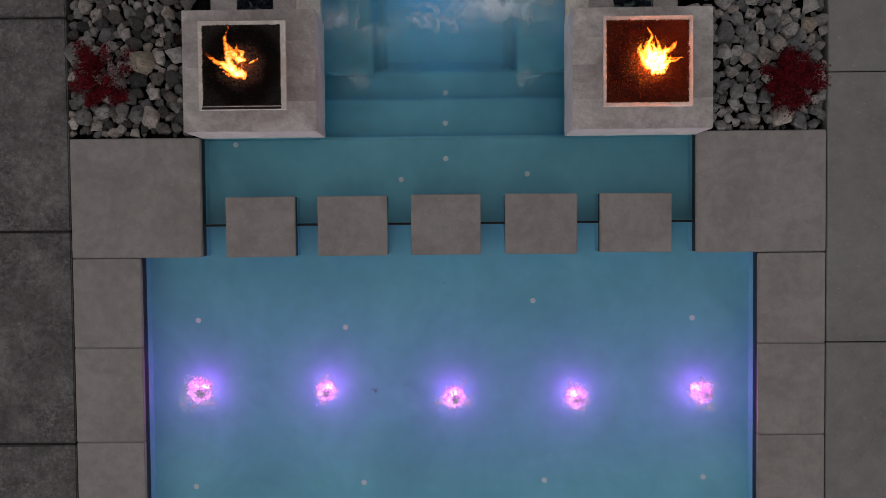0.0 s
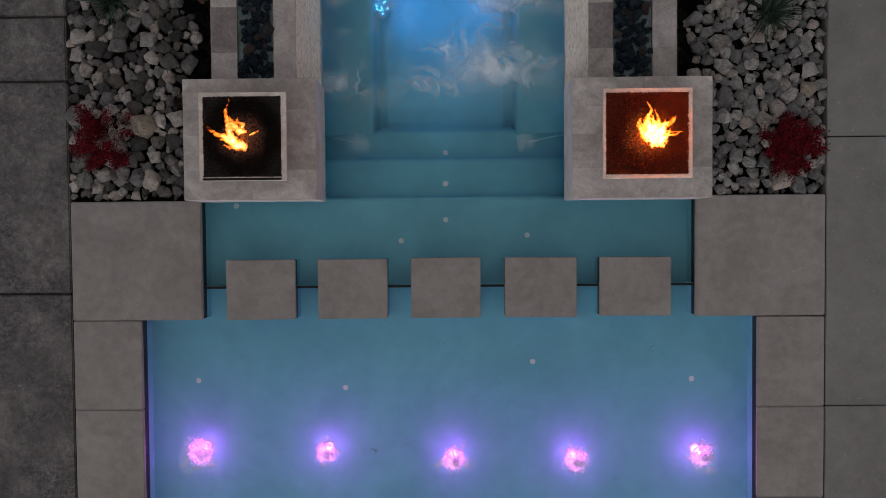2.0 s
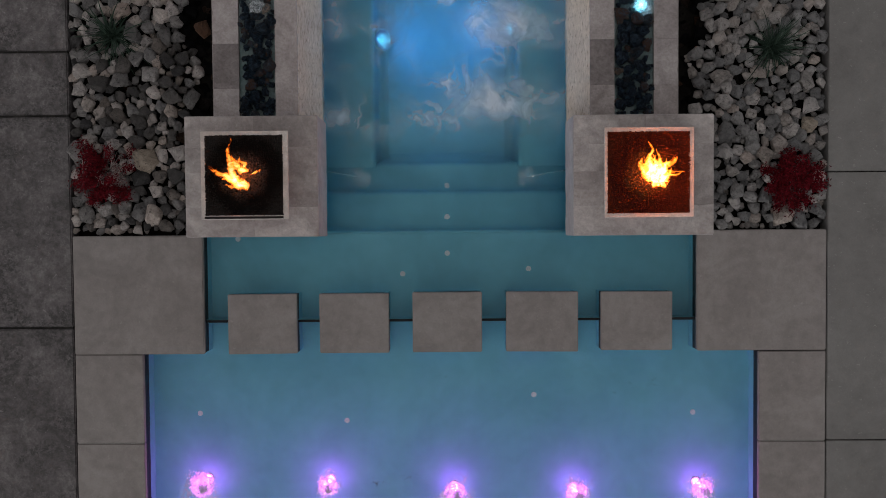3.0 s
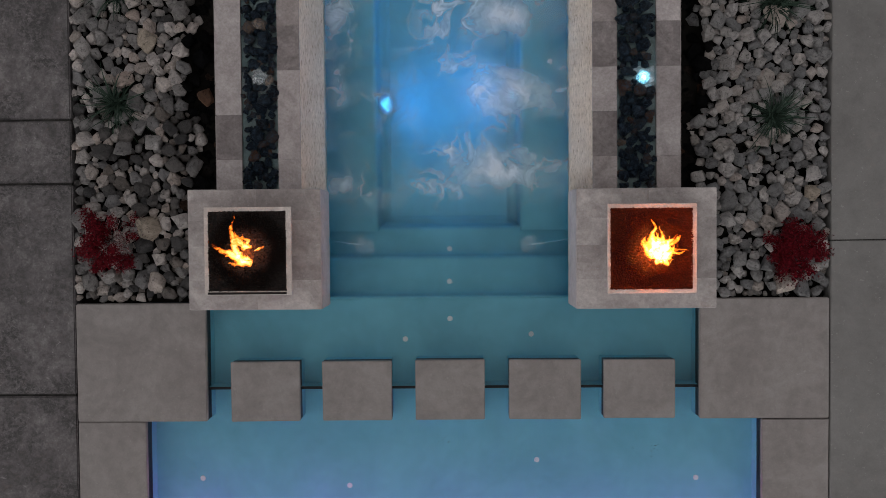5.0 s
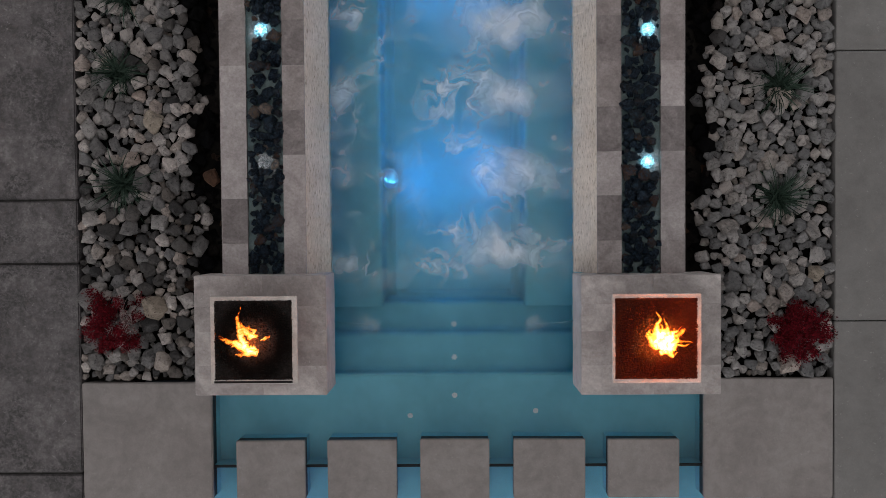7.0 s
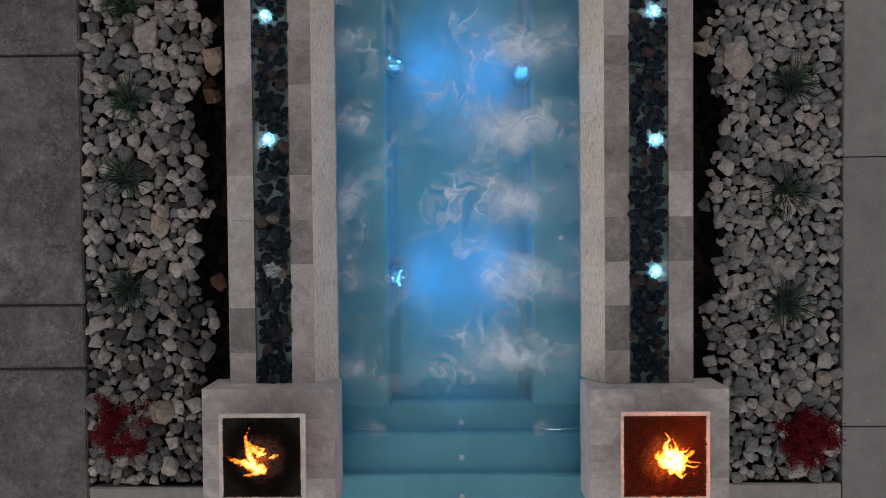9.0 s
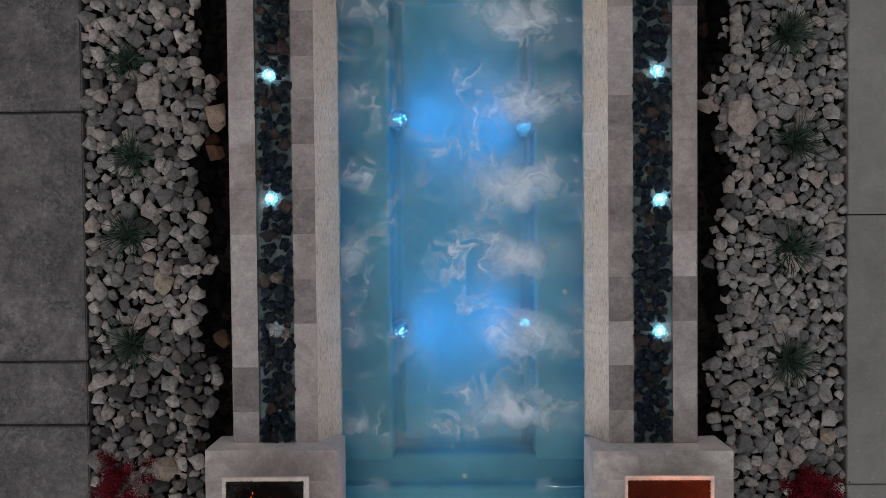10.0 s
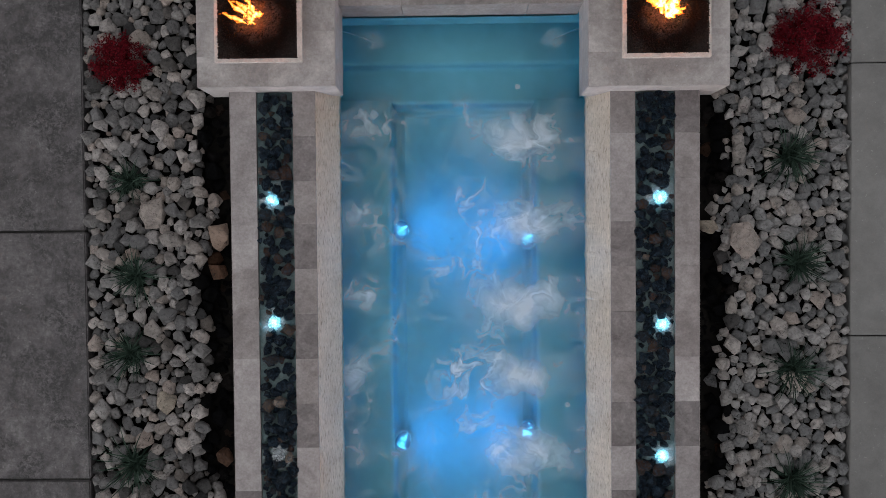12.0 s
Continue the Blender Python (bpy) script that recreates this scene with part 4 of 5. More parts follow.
def fire_pit(x0, x1, y0, y1, bowl, top=0.425, seed=1):
    """A tiled square pedestal that carries a fire bowl; bowl: the outline of the bowl's rim."""
    cx, cy = (x0 + x1) / 2, (y0 + y1) / 2
    pit = base("fire_pedestal", (cx, cy, -0.16), "pale grey stone-tiled square pedestal standing at the spa's corner", "pedestal", "fire pedestals round the spa")
    up = 0.16
    w, d = (x1 - x0) / 2, (y1 - y0) / 2
    hx0, hx1, hy0, hy1 = bowl[0] - cx + 0.1, bowl[1] - cx - 0.1, bowl[2] - cy + 0.1, bowl[3] - cy - 0.1
    part("body", box(-w + 0.008, w - 0.008, -d + 0.008, d - 0.008, 0.22, top + up - 0.012), M_MORTAR, pit)
    part("footing", box(-w + 0.075, w - 0.075, -d + 0.075, d - 0.075, -0.5, 0.22), M_PLASTER, pit, "plastered footing set back under the tiles")
    # facing tiles with a rough lower edge
    zt = top + up - 0.009
    for side in range(4):
        half, off = (w, d) if side % 2 == 0 else (d, w)
        for a, b in ((-half + 0.002, -0.03), (-0.029, half - 0.002)):
            bm = bmesh.new()
            n = 10
            rows = []
            for i in range(n + 1):
                u = a + (b - a) * i / n
                zl = 0.2 + 0.012 * noise.noise(Vector((u * 14, seed * 3 + side, 0)))
                out = 0.004 * noise.noise(Vector((u * 9, seed + side * 5, 4)))
                rows.append([bm.verts.new(p) for p in ((u, -off - 0.004, zt), (u, -off - 0.004 - out, zl), (u, -off + 0.008, zl), (u, -off + 0.008, zt))])
            for p, q in zip(rows, rows[1:]):
                for k in range(4):
                    bm.faces.new((p[k], p[(k + 1) % 4], q[(k + 1) % 4], q[k]))
            bm.faces.new(rows[0])
            bm.faces.new(rows[-1])
            bmesh.ops.recalc_face_normals(bm, faces=bm.faces[:])
            bmesh.ops.rotate(bm, verts=bm.verts[:], matrix=Matrix.Rotation(side * math.pi / 2, 3, "Z"))
            part("face_tile", bm, M_FACE, pit, "facing tile with the sidelight in its paler colour")
    t0, t1, g = top + up - 0.008, top + up, 0.0003
    seam = 0.02
    caps = ((-w, seam, -d, hy0), (seam, w, -d, hy0), (-w, seam, hy1, d), (seam, w, hy1, d), (-w, hx0, hy0, 0.03), (-w, hx0, 0.03, hy1), (hx1, w, hy0, -0.05), (hx1, w, -0.05, hy1), (hx0, hx1, hy0, hy1))
    for k, (a, b, c, e) in enumerate(caps):
        bm, at = centred(a + g, b - g, c + g, e - g, t0, t1, 0.0004)
        chip(bm, 0.0003, seed + k)
        part("cap_tile", bm, M_CAP, pit, at=at)
    return top


def loft(loops):
    """A closed skin through square loops (x0, x1, y0, y1, z), each with eight corners cut a little."""
    bm = bmesh.new()
    rings = []
    for x0, x1, y0, y1, z in loops:
        c = 0.006
        rings.append([bm.verts.new(p) for p in ((x0 + c, y0, z), (x1 - c, y0, z), (x1, y0 + c, z), (x1, y1 - c, z), (x1 - c, y1, z), (x0 + c, y1, z), (x0, y1 - c, z), (x0, y0 + c, z))])
    for a, b in zip(rings, rings[1:]):
        for k in range(8):
            bm.faces.new((a[k], a[(k + 1) % 8], b[(k + 1) % 8], b[k]))
    return bm, rings


RIM = 0.625


def fire_bowl(rim, inner, foot, seed, lava, label, burnt=False):
    """A square fire bowl: sides that taper down to the cap, a flat pale rim, crushed lava heaped round a ring burner."""
    cx, cy = (rim[0] + rim[1]) / 2, (rim[2] + rim[3]) / 2
    bowl = base("fire_bowl", (cx, cy, foot), label, "fire bowl", "fire bowls on the pedestals")
    x0, x1, y0, y1 = rim[0] - cx, rim[1] - cx, rim[2] - cy, rim[3] - cy
    i0, i1, j0, j1 = inner[0] - cx, inner[1] - cx, inner[2] - cy, inner[3] - cy
    zr = RIM - foot
    f = 0.13
    bm, rings = loft(((x0 + f, x1 - f, y0 + f, y1 - f, 0.0), (x0 + 0.004, x1 - 0.004, y0 + 0.004, y1 - 0.004, zr - 0.02), (i0 - 0.006, i1 + 0.006, j0 - 0.006, j1 + 0.006, zr - 0.02), (i0 + 0.08, i1 - 0.08, j0 + 0.08, j1 - 0.08, 0.03)))
    bm.faces.new(rings[0])
    bm.faces.new(rings[-1])
    bmesh.ops.recalc_face_normals(bm, faces=bm.faces[:])
    part("body", bm, M_TRIM, bowl, "tapered pale cast body")
    bm, rings = loft(((x0, x1, y0, y1, zr - 0.019), (x0, x1, y0, y1, zr - 0.003), (x0 + 0.003, x1 - 0.003, y0 + 0.003, y1 - 0.003, zr), (i0 - 0.004, i1 + 0.004, j0 - 0.004, j1 + 0.004, zr), (i0, i1, j0, j1, zr - 0.004), (i0, i1, j0, j1, zr - 0.045)))
    bmesh.ops.recalc_face_normals(bm, faces=bm.faces[:])
    part("rim", bm, M_TRIM, bowl, "pale heat-stained rim")
    if burnt:
        part("scorched_strip", box(i0 - 0.01, i1 + 0.004, y0 + 0.006, j0 - 0.012, zr + 0.0005, zr + 0.0035), M_SOOT, bowl, "soot-black strip on the rim")
    ob = new("fire_media", granules(i0 - 0.004, i1 + 0.004, j0 - 0.004, j1 + 0.004, seed, lava))
    ob.parent = bowl
    ob.location = (0, 0, zr - 0.014)
    ob["label"], ob["kind"] = "crushed lava rock with the fire's red glow in its colour" if lava == M_LAVA_FIRELIT else "black crushed lava rock with a burnt grey middle", "stuff"
    part("media_bed", box(i0 + 0.001, i1 - 0.001, j0 + 0.001, j1 - 0.001, zr - 0.044, zr - 0.022), lava, bowl)
    ring = part("burner_ring", torus(0.075, 0.008), M_STEEL, bowl, "round steel gas burner", True)
    ring.location = (0, 0, zr - 0.006)
    return cx, cy, RIM - 0.006


def torus(r0, r1, big=40, small=8):
    bm = bmesh.new()
    rings = []
    for i in range(big):
        a = i * math.tau / big
        rings.append([bm.verts.new(((r0 + r1 * math.cos(b)) * math.cos(a), (r0 + r1 * math.cos(b)) * math.sin(a), r1 * math.sin(b))) for b in (k * math.tau / small for k in range(small))])
    for a, b in zip(rings, rings[1:] + rings[:1]):
        for k in range(small):
            bm.faces.new((a[k], b[k], b[(k + 1) % small], a[(k + 1) % small]))
    return bm


def lamp(name, at, colour, watts, radius):
    d = bpy.data.lights.new(name, "POINT")
    d.energy, d.color, d.shadow_soft_size = watts, colour, radius
    ob = new(name, d)
    ob.location = at
    return ob


def flame(at, tongues, size, lean, mat, watts, seed, label, spread=0.3):
    """A gas flame: licks of several lengths that rise from the burner and lean with the wind."""
    r = random.Random(seed)
    f = base("flame", at, label, "flame", "gas flames")
    for k in range(tongues):
        a = r.uniform(0, 6.28)
        q = size * spread * math.sqrt(r.random())
        long = size * r.choice((0.35, 0.45, 0.6, 0.8, 1.15))
        bm = tongue(long, size * r.uniform(0.05, 0.09) + long * 0.09, (lean[0] + r.gauss(0, 0.34), lean[1] + r.gauss(0, 0.34)), seed * 50 + k)
        part("flame_tongue", bm, mat, f, smooth=True, at=(math.cos(a) * q, math.sin(a) * q, 0.012 + 0.0006 * k))
    lamp("fire_glow", (at[0] + lean[0] * 0.05, at[1] + lean[1] * 0.05, at[2] + 0.07), (1.0, 0.17, 0.02), watts, 0.03)


BOWLS = (
    ((-2.124, -1.066, 0.799, 1.757), (-1.926, -1.252, 0.932, 1.611), (-1.891, -1.296, 0.967, 1.576), M_LAVA, "square pale fire bowl of black lava with a weak flame", True),
    ((0.975, 2.077, 0.789, 1.738), (1.172, 1.853, 0.924, 1.61), (1.198, 1.818, 0.958, 1.574), M_LAVA_FIRELIT, "square pale fire bowl of lava with its flame's red glow painted in", False),
    ((-2.147, -1.059, 5.67, 6.62), (-1.938, -1.269, 5.806, 6.485), (-1.909, -1.312, 5.84, 6.45), M_LAVA, "square pale fire bowl of dark lava at the spa's far end", False),
    ((0.932, 2.027, 5.642, 6.61), (1.143, 1.81, 5.805, 6.485), (1.181, 1.788, 5.843, 6.45), M_LAVA, "square pale fire bowl of dark lava with a compact flame", False),
)
HEARTHS = []
for k, (cap, rim, inner, lava, label, burnt) in enumerate(BOWLS):
    foot = fire_pit(*cap, rim, seed=k + 1)
    HEARTHS.append(fire_bowl(rim, inner, foot, k + 1, lava, label, burnt))
at = HEARTHS[0]
flame((at[0] + 0.01, at[1] - 0.03, at[2]), 17, 0.25, (-0.45, 0.42), M_FLAME, 1.5, 3, "thin orange gas flame licking over black lava rock", 0.3)
at = HEARTHS[1]
flame((at[0] + 0.04, at[1] - 0.04, at[2]), 46, 0.25, (0.08, 0.5), M_FLAME_HOT, 17.0, 4, "full bright gas flame over glowing lava rock", 0.3)
at = HEARTHS[2]
flame((at[0] - 0.04, at[1] + 0.0, at[2]), 26, 0.17, (-0.1, 0.12), M_FLAME, 4.0, 5, "ragged yellow gas flame over dark lava rock", 0.42)
at = HEARTHS[3]
flame((at[0] + 0.0, at[1] + 0.02, at[2]), 36, 0.22, (0.0, 0.35), M_FLAME_HOT, 7.0, 6, "bright compact gas flame over dark lava rock", 0.3)


# ---- bubblers, underwater lamps, jets ----
def froth(radius, high, seed, spikes=0.35):
    bm = bmesh.new()
    bmesh.ops.create_icosphere(bm, subdivisions=4, radius=1.0)
    off = Vector((seed * 4.1, seed * 2.3, seed))
    for v in bm.verts:
        n1 = noise.noise(v.co * 2.2 + off)
        n2 = noise.noise(v.co * 6.5 + off)
        n3 = noise.noise(v.co * 15 + off)
        k = 1 + spikes * n1 + spikes * 0.6 * n2 + spikes * 0.4 * n3
        n4 = noise.noise(v.co * 31 + off)
        k += spikes * 0.35 * n4
        v.co = Vector((v.co.x * radius * k, v.co.y * radius * k, max(-0.02, v.co.z) * high * (1 + 0.8 * n2 + 0.6 * n3 + 0.5 * n4)))
    return bm


def spray(radius, seed):
    """Drops and short streaks flung outwards from the dome, thinning with distance."""
    r = random.Random(seed * 7 + 1)
    bm = bmesh.new()
    for _ in range(420):
        a = r.uniform(0, 6.283)
        q = radius * (0.45 + 0.5 * abs(r.gauss(0, 0.6)) + 0.12 * math.sin(a * 3 + seed))
        ln, wd = r.uniform(0.003, 0.012) * (1.6 if r.random() < 0.2 else 1.0), r.uniform(0.0012, 0.003)
        d, sd = Vector((math.cos(a), math.sin(a), 0)), Vector((-math.sin(a), math.cos(a), 0))
        p = d * q + Vector((0, 0, r.uniform(0.004, 0.04) * max(0.2, 1.3 - q / radius)))
        low, tip = bm.verts.new(p - d * ln * 0.5), bm.verts.new(p + d * ln)
        ring = [bm.verts.new(p + o) for o in (sd * wd, Vector((0, 0, wd)), -sd * wd, Vector((0, 0, -wd)))]
        for u, v in zip(ring, ring[1:] + ring[:1]):
            bm.faces.new((u, v, tip))
            bm.faces.new((v, u, low))
    return bm


def disc(radius, high, seg=28):
    bm = bmesh.new()
    bmesh.ops.create_cone(bm, cap_ends=True, segments=seg, radius1=radius, radius2=radius * 0.92, depth=high)
    bmesh.ops.translate(bm, verts=bm.verts[:], vec=(0, 0, high / 2))
    return bm


def bubbler(at, radius, floor, lens, colour, watts, seed, label, group, froth_high=0.05):
    b = base("bubbler", (at[0], at[1], floor), label, "fountain", group)
    nozzle = part("nozzle", disc(0.05, 0.02), M_FITTING, b, "round white nozzle ring")
    part("lens", disc(0.03, 0.026), lens, nozzle)
    deep = floor < -0.2
    f = part("froth", froth(radius * (0.8 if deep else 0.62), froth_high, seed, 0.42 if deep else 0.25), M_FROTH, b, "white frothing water", True)
    f.location = (0, 0, at[2] - floor)
    if deep:
        d = part("dome", froth(radius * 0.34, froth_high * 1.5, seed + 0.5, 0.2), M_WHITE_WATER, f, "smooth white dome of rising water", True)
        d.location = (radius * 0.15, -radius * 0.15, 0.004)
        p = part("spray", spray(radius, seed), M_FROTH_DROP, f, "bright drops flung outwards")
        p["kind"] = "stuff"
    rim = new("foam_ring", foam_disc(radius * 2.0, radius * 1.9, seed, 1.0, 22, M_SPLASH, 0.55))
    rim.parent = b
    rim.location = (0, 0, at[2] - floor + 0.004)
    rim["label"] = "thin ragged foam round the froth"
    if watts:
        lamp("bubbler_lamp", (at[0], at[1], floor + 0.165 if floor < -0.2 else at[2] + 0.014), colour, watts, 0.006)


def foam_disc(rx, ry, seed, strength, steps, mat, wobble=0.45, tail=0.0, name="foam"):
    """A flat sheet whose foam is dense in the middle and ragged at the rim."""
    bm = bmesh.new()
    vs = {}
    for j in range(steps + 1):
        for i in range(steps + 1):
            vs[i, j] = bm.verts.new(((i / steps * 2 - 1) * rx, (j / steps * 2 - 1) * ry, 0))
    for j in range(steps):
        for i in range(steps):
            bm.faces.new((vs[i, j], vs[i + 1, j], vs[i + 1, j + 1], vs[i, j + 1]))
    me = mesh_of(bm, name, mat)
    layer = me.attributes.new("foam_cover", "FLOAT", "POINT")
    out = []
    for v in me.vertices:
        u, w = v.co.x / rx, v.co.y / ry
        edge = math.hypot(u, w) + wobble * noise.noise(Vector((u * 1.6 + seed, w * 1.6, seed * 0.7))) * min(1.0, math.hypot(u, w) * 2)
        q = max(0.0, 1 - edge) * min(1.0, 6 * (1 - max(abs(u), abs(w))))
        if tail:
            t = max(0.0, u)
            q = max(q, 0.42 * max(0.0, 1 - abs(w) * (2.6 + 1.2 * noise.noise(Vector((u * 3, seed, 2))))) * min(1, t * 2) * min(1, (1 - t) * 5))
        q = q * q * (3 - 2 * q) if q < 1 else 1.0
        out.append(min(1.0, q * 1.7) * strength)
    layer.data.foreach_set("value", out)
    return me


for k, (x, y, r) in enumerate(((-2.212, -1.385, 0.125), (-1.108, -1.4, 0.095), (0.011, -1.465, 0.105), (1.076, -1.472, 0.11), (2.171, -1.435, 0.105))):
    bubbler((x, y, WATER), r, SHELF, M_LENS_POOL, BUBBLE_LIGHT, 1.45, k + 1, "frothing bubbler glowing violet-blue in shallow water", "pool bubblers")

for x, y, watts in SPOUTS:
    bubbler((x, y, 0.216), 0.085, 0.04, M_LENS_RILL if watts else M_FITTING, RILL_LIGHT, watts, x + y, "small frothing spout lit pale cyan among pebbles" if watts else "small unlit frothing spout among pebbles", "rill spouts", 0.035)

for x, y, s in ((-0.625, 4.53, 1), (0.545, 4.45, -1), (-0.625, 2.59, 1), (0.545, 2.68, -1)):
    l = base("pool_lamp", (x, y, -0.58), "round underwater lamp glowing blue in the spa bench", "pool lamp", "spa lamps")
    l.rotation_euler.y = radians(42 * s)
    part("housing", disc(0.07, 0.06), M_PLASTER, l, at=(0, 0, -0.058))
    part("bezel", disc(0.105, 0.014), M_PLASTER, l, "round plastered bezel")
    lens = part("lens", disc(0.095, 0.02), M_LENS_SPA, l, "glowing blue lens")
    d = bpy.data.lights.new("spa_lamp_glow", "SPOT")
    d.energy, d.color, d.shadow_soft_size, d.spot_size, d.spot_blend = 5.5, SPA_LIGHT, 0.09, radians(166), 1.0
    new("spa_lamp_glow", d).matrix_world = look((x + s * 0.06, y, -0.3), (x + s * 0.8, y, -0.62))
    # glowing beads added on the lens stand for the lamp's glints in rippled water
    for q in range(13):
        a, d = q * 2.4 + y + random.uniform(-0.6, 0.6), 0.09 * (q / 13) ** 0.6 * random.uniform(0.7, 1.0)
        part("led_bead", disc(random.uniform(0.0017, 0.0032), 0.003, 7), M_BEAD_SPA, lens, "tiny glowing bead added for the lamp's sparkle in the ripples", at=(math.cos(a) * d, math.sin(a) * d, 0.02))

for x, y, z in ((-1.915, 0.774, SHELF), (-0.04, 1.25, -0.53), (-0.04, 0.96, -0.40), (-0.04, 0.633, SHELF), (-0.441, 0.451, SHELF), (0.684, 0.49, SHELF), (-2.281, -0.796, SHELF), (-0.955, -0.868, SHELF),
                (0.727, -0.642, SHELF), (2.144, -0.806, SHELF), (-2.326, -2.304, SHELF), (-0.805, -2.276, SHELF), (0.82, -2.264, SHELF), (2.242, -2.24, SHELF), (0.455, 5.82, -0.53), (0.88, 2.94, SEAT)):
    tagged(part("floor_inlet", disc(0.024, 0.008), M_FITTING, at=(x, y, z)), "small round white water inlet on the plaster", "inlet", "floor inlets")


def patch(name, cx, cy, rx, ry, mat, label, seed, tail=0.0, strength=1.0, z=0.006, steps=26):
    ob = new(name, foam_disc(rx, ry, seed, strength, steps, mat, 0.5, tail, name))
    ob.location = (cx, cy, WATER + z)
    return tagged(ob, label, "foam", "foam patches on the spa", "stuff")


def spa_foam():
    """One thin sheet on the spa: plumes where the wall jets break the surface, threads drifting between them."""
    x0, x1, y0, y1, nx, ny = SPA_L + 0.01, SPA_R - 0.01, 1.5, 5.78, 84, 170
    xs, ys = np.meshgrid(np.linspace(x0, x1, nx + 1), np.linspace(y0, y1, ny + 1))
    wob = np.array([[noise.noise(Vector((x * 2.3, y * 2.3, 7))) for x in xs[0]] for y in ys[:, 0]])
    wob2 = np.array([[noise.noise(Vector((x * 5.5, y * 5.5, 3))) for x in xs[0]] for y in ys[:, 0]])
    plume, thread = np.zeros_like(xs), np.full_like(xs, 0.28)
    for k, y in enumerate((5.29, 4.6, 3.93, 3.27, 2.6, 1.965)):
        cx, cy = 0.46 + 0.07 * math.sin(k * 2.1), y + 0.02 * math.cos(k * 1.7)
        u, v = (xs - cx + 0.16 * wob) / (0.34 + 0.04 * math.sin(k * 1.3)), (ys - cy + 0.1 * wob2) / 0.17
        plume = np.maximum(plume, np.exp(-(u * u + v * v)))
        # the tail towards the wall that the jet comes from
        run = np.clip((xs - cx) / (x1 - cx), 0, 1)
        tail = 0.6 * np.exp(-((ys - y + 0.05 * wob2) / (0.035 + 0.05 * (1 - run))) ** 2) * (xs > cx) * (1 - 0.5 * run)
        plume = np.maximum(plume, tail)
        halo = np.exp(-(((xs - cx + 0.42) / 0.45) ** 2 + ((ys - cy - 0.05) / 0.32) ** 2)) * (1 - 0.75 * plume)
        thread = np.maximum(thread, halo)
    for k, y in enumerate((5.43, 4.66, 3.97, 3.31, 2.62, 1.83)):
        u, v = (xs + 0.95 + 0.1 * wob) / 0.13, (ys - y + 0.12 * wob2) / 0.11
        plume = np.maximum(plume, (0.4 + 0.12 * math.sin(k * 2.7)) * np.exp(-(u * u + v * v)))
        thread = np.maximum(thread, 0.55 * np.exp(-(((xs + 0.85) / 0.25) ** 2 + ((ys - y) / 0.25) ** 2)))
    edge = np.clip(np.minimum(ys - y0, y1 - ys) / 0.25, 0, 1)
    bm = bmesh.new()
    rows = [[bm.verts.new((x, y, 0)) for x in xs[0]] for y in ys[:, 0]]
    for a, b in zip(rows, rows[1:]):
        for k in range(nx):
            bm.faces.new((a[k], a[k + 1], b[k + 1], b[k]))
    me = mesh_of(bm, "foam", M_FOAM)
    for name, values in (("plume", plume * edge), ("thread", thread * edge)):
        me.attributes.new(name, "FLOAT", "POINT").data.foreach_set("value", values.ravel().astype(np.float32))
    ob = new("foam", me)
    ob.location = (0, 0, WATER + 0.006)
    return tagged(ob, "white plumes and threads of churned foam on the spa", "foam", "", "stuff")


spa_foam()

for x, y, s, wall in ((-0.79, 1.3, 1, -1.08), (0.66, 1.29, -1, 0.99), (-0.815, 6.14, 1, -1.05), (0.735, 6.14, -1, 0.93)):
    patch("splash", x, y, 0.14, 0.12, M_SPLASH, "small white splash where a thin jet lands", x * 9, 0.0, 0.45, 0.02, 14)
    jet = base("water_jet", (wall, y + 0.05, WATER), "thin clear arc of water from the pedestal", "water jet", "deck jets")
    bm = bmesh.new()
    rings = []
    for i in range(13):
        u = i / 12
        p = Vector(((x - wall) * u, -0.05 * u, 0.14 * (1 - u * u) + 0.01))
        rings.append([bm.verts.new(p + Vector((0, math.cos(a) * 0.004, math.sin(a) * 0.004))) for a in (k * math.tau / 6 for k in range(6))])
    for a, b in zip(rings, rings[1:]):
        for k in range(6):
            bm.faces.new((a[k], a[(k + 1) % 6], b[(k + 1) % 6], b[k]))
    part("stream", bm, M_WATER, jet, smooth=True)


# ---- plants ----
def blade(bm, foot, yaw, length, width, droop, segs=5):
    d, side = Vector((math.cos(yaw), math.sin(yaw), 0)), Vector((-math.sin(yaw), math.cos(yaw), 0))
    last = None
    for i in range(segs + 1):
        u = i / segs
        p = Vector(foot) + d * length * (u * droop) + Vector((0, 0, length * (u * (1.25 - droop) - 0.55 * droop * u * u)))
        w = width * (1 - u) ** 0.7 * (0.6 + 0.8 * min(1, u * 3))
        pair = (bm.verts.new(p - side * w), bm.verts.new(p + side * w + Vector((0, 0, w * 0.5))))
        if last:
            bm.faces.new((last[0], last[1], pair[1], pair[0]))
        last = pair


def grass(x, y, size, seed):
    r = random.Random(seed)
    g = base("ornamental_grass", (x, y, -0.04), "spiky dark green grass tuft among river rocks", "grass tuft", "grass tufts in the beds")
    bm = bmesh.new()
    for _ in range(190):
        a = r.uniform(0, 6.283) + 0.5 * math.sin(seed)
        blade(bm, (r.gauss(0, 0.025), r.gauss(0, 0.025), 0), a, size * r.choice((0.5, 0.7, 0.9, 1.1, 1.45)) * r.uniform(0.85, 1.1), r.uniform(0.003, 0.0062), r.uniform(0.3, 0.95))
    part("blades", bm, M_GRASS, g)["kind"] = "stuff"


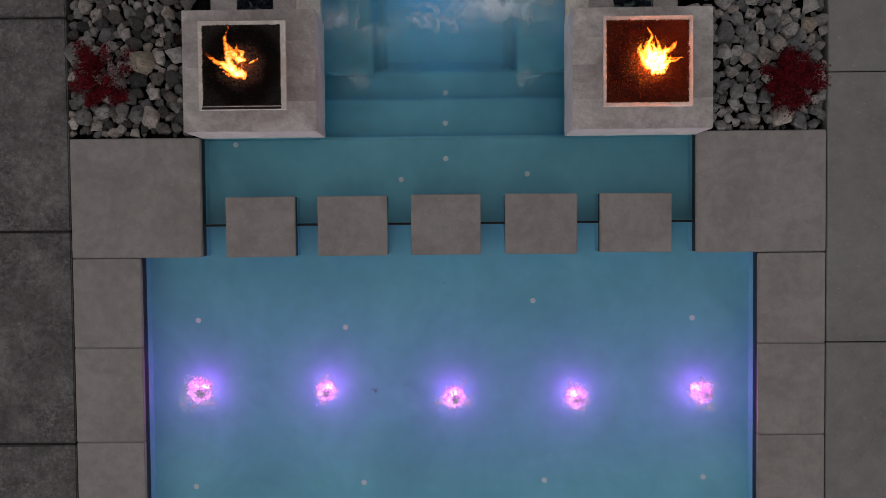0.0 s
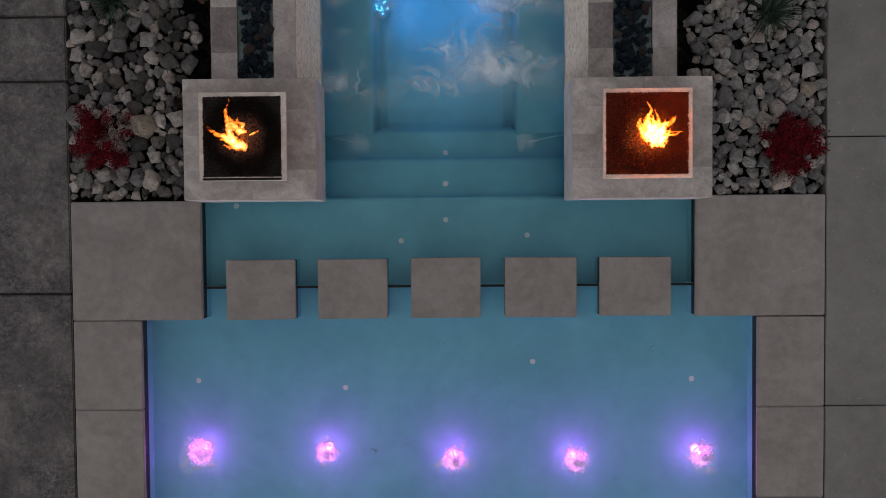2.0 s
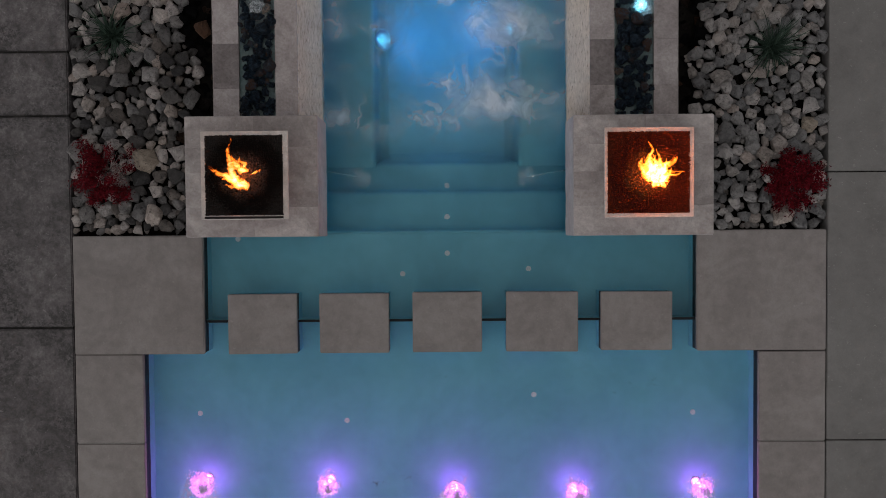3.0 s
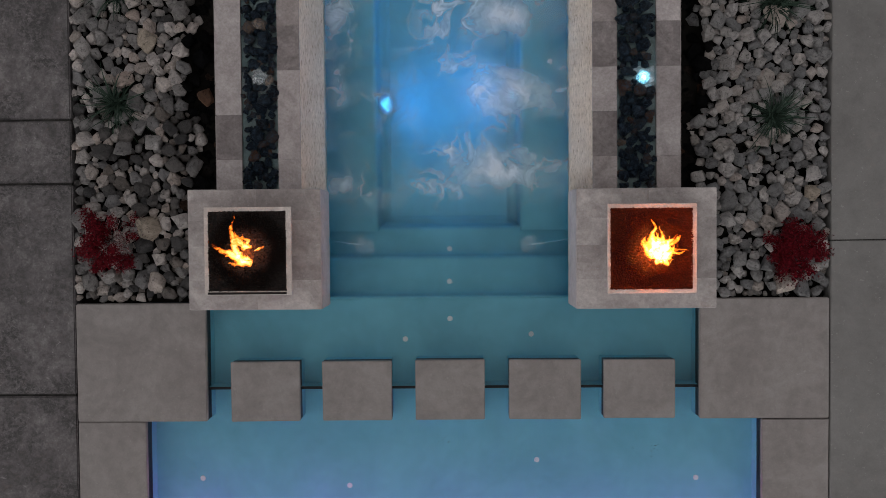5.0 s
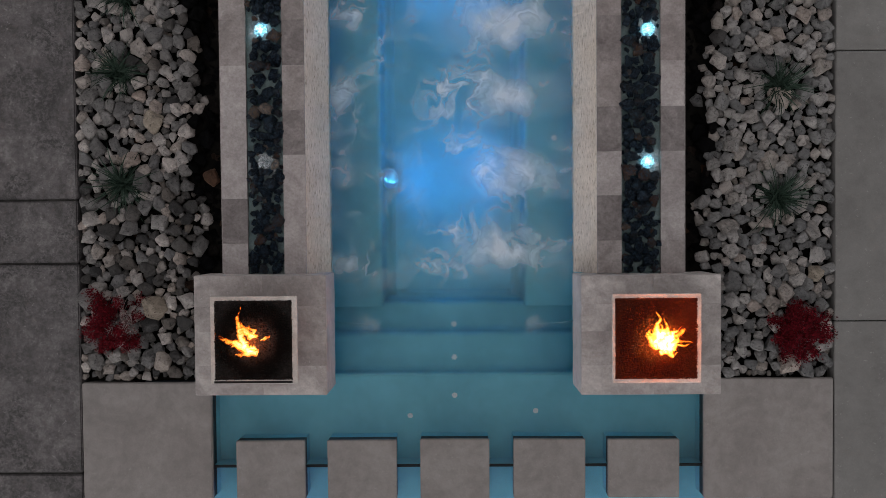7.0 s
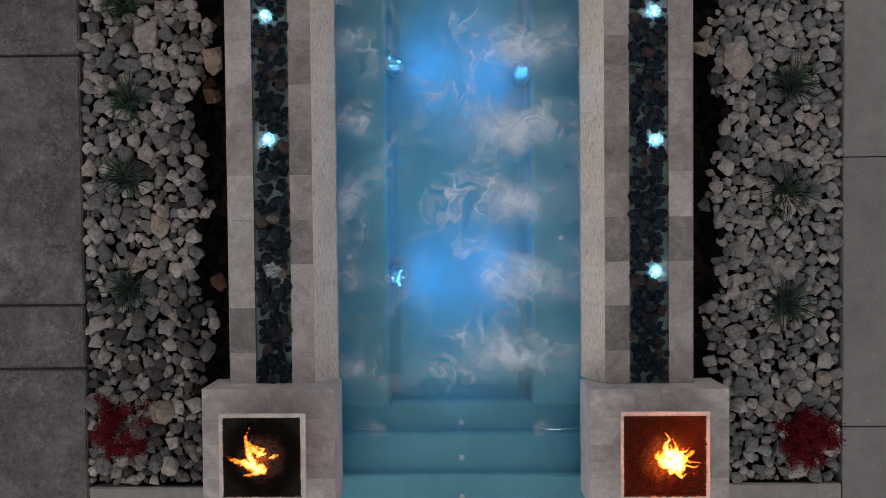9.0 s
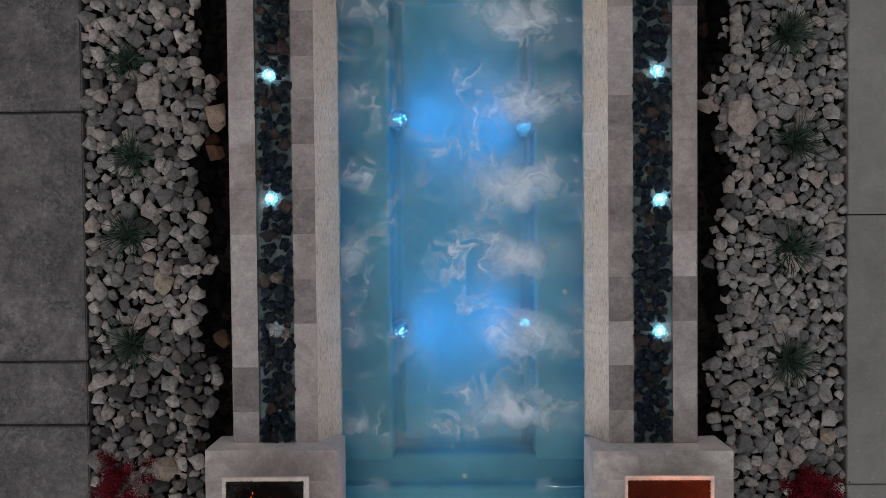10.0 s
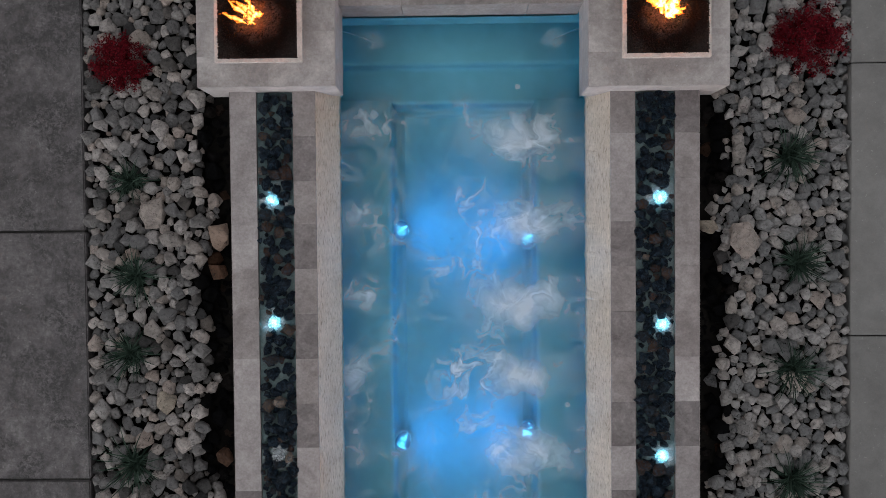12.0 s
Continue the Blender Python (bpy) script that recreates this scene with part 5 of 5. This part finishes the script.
def red_shrub(x, y, size, seed, bare):
    r = random.Random(seed)
    g = base("red_shrub", (x, y, -0.12), "low deep-red leafy shrub, partly bare" if bare else "low rounded deep-red leafy shrub", "shrub", "red shrubs in the beds")
    twigs, leaves = bmesh.new(), bmesh.new()
    for k in range(60):
        a, out = r.uniform(0, 6.283), r.uniform(0.2, 1.0) * size
        high = size * r.uniform(0.7, 1.15) * (1 - 0.45 * (out / size) ** 2)
        tip = Vector((math.cos(a) * out, math.sin(a) * out, high))
        blade(twigs, (0, 0, 0), a, (out ** 2 + high ** 2) ** 0.5, 0.0035, min(0.95, out / size * 0.8 + 0.1), 5)
        naked = bare and (tip.x > 0.02 and tip.y > -0.12) and r.random() < 0.75
        for _ in range(16 if naked else 120):
            p = tip * r.uniform(0.55, 1.08) + Vector((r.gauss(0, 0.022), r.gauss(0, 0.022), r.gauss(0, 0.018)))
            ln, wd, ya = r.uniform(0.012, 0.026), r.uniform(0.0035, 0.0065), r.uniform(0, 6.283)
            d, sd = Vector((math.cos(ya), math.sin(ya), r.uniform(-0.5, 0.5))), Vector((-math.sin(ya), math.cos(ya), r.uniform(-0.4, 0.4)))
            vs = [leaves.verts.new(q) for q in (p, p + d * ln * 0.5 + sd * wd, p + d * ln, p + d * ln * 0.5 - sd * wd)]
            if naked:
                blade(twigs, p, ya, 0.05, 0.002, 0.6, 2)
            leaves.faces.new(vs)
    part("brushwood", twigs, M_TWIG, g, "thin bare grey-brown twigs")["kind"] = "stuff"
    part("foliage", leaves, M_RED, g)["kind"] = "stuff"


for k, (x, y, size) in enumerate(TUFTS):
    grass(x, y, 0.17 + size * 0.6, 100 + k)
red_shrub(-2.97, 1.38, 0.3, 201, True)
red_shrub(2.88, 1.235, 0.29, 202, False)
red_shrub(-2.975, 5.97, 0.25, 203, False)
red_shrub(2.85, 6.1, 0.32, 204, False)


# ---- dirt on the pool floor ----
M_SILT = leafy("dark_silt_flake", (0.08, 0.17, 0.2), (0.11, 0.24, 0.28))
# where it lies: x, y, floor level, length, width and number of flakes
DIRT = ((-0.685, -1.435, SHELF, 0.05, 0.03, 34), (-0.396, -1.386, SHELF, 0.055, 0.025, 24), (-0.098, -0.474, SHELF, 0.04, 0.03, 12), (1.458, -1.709, SHELF, 0.035, 0.03, 26), (1.445, -0.634, SHELF, 0.02, 0.015, 4),
        (1.576, -0.544, SHELF, 0.02, 0.015, 4), (1.791, -0.536, SHELF, 0.06, 0.06, 14), (-0.146, 4.453, DEEP, 0.02, 0.012, 8), (-0.274, 4.286, DEEP, 0.025, 0.015, 10), (-0.108, 4.026, DEEP, 0.03, 0.02, 12), (0.006, 3.725, DEEP, 0.035, 0.02, 14))
for k, (x, y, z, rx, ry, count) in enumerate(DIRT):
    r = random.Random(300 + k)
    bm = bmesh.new()
    for _ in range(count):
        cx, cy, size, turn = r.gauss(0, rx * 0.6), r.gauss(0, ry * 0.6), r.uniform(0.002, 0.0065), r.uniform(0, 6.283)
        rim = []
        for i in range(6):
            a = turn + i * math.tau / 6
            q = size * r.uniform(0.6, 1.1)
            rim.append(bm.verts.new((cx + math.cos(a) * q * 1.4, cy + math.sin(a) * q * 0.8, 0.002 + 0.003 * r.random())))
        top = bm.verts.new((cx, cy, 0.006))
        for a, b in zip(rim, rim[1:] + rim[:1]):
            bm.faces.new((a, b, top))
    silt = part("silt", bm, M_SILT, at=(x, y, z))
    tagged(silt, "small smudge of dark silt on the pool floor", "dirt", "silt on the pool floor", "stuff")
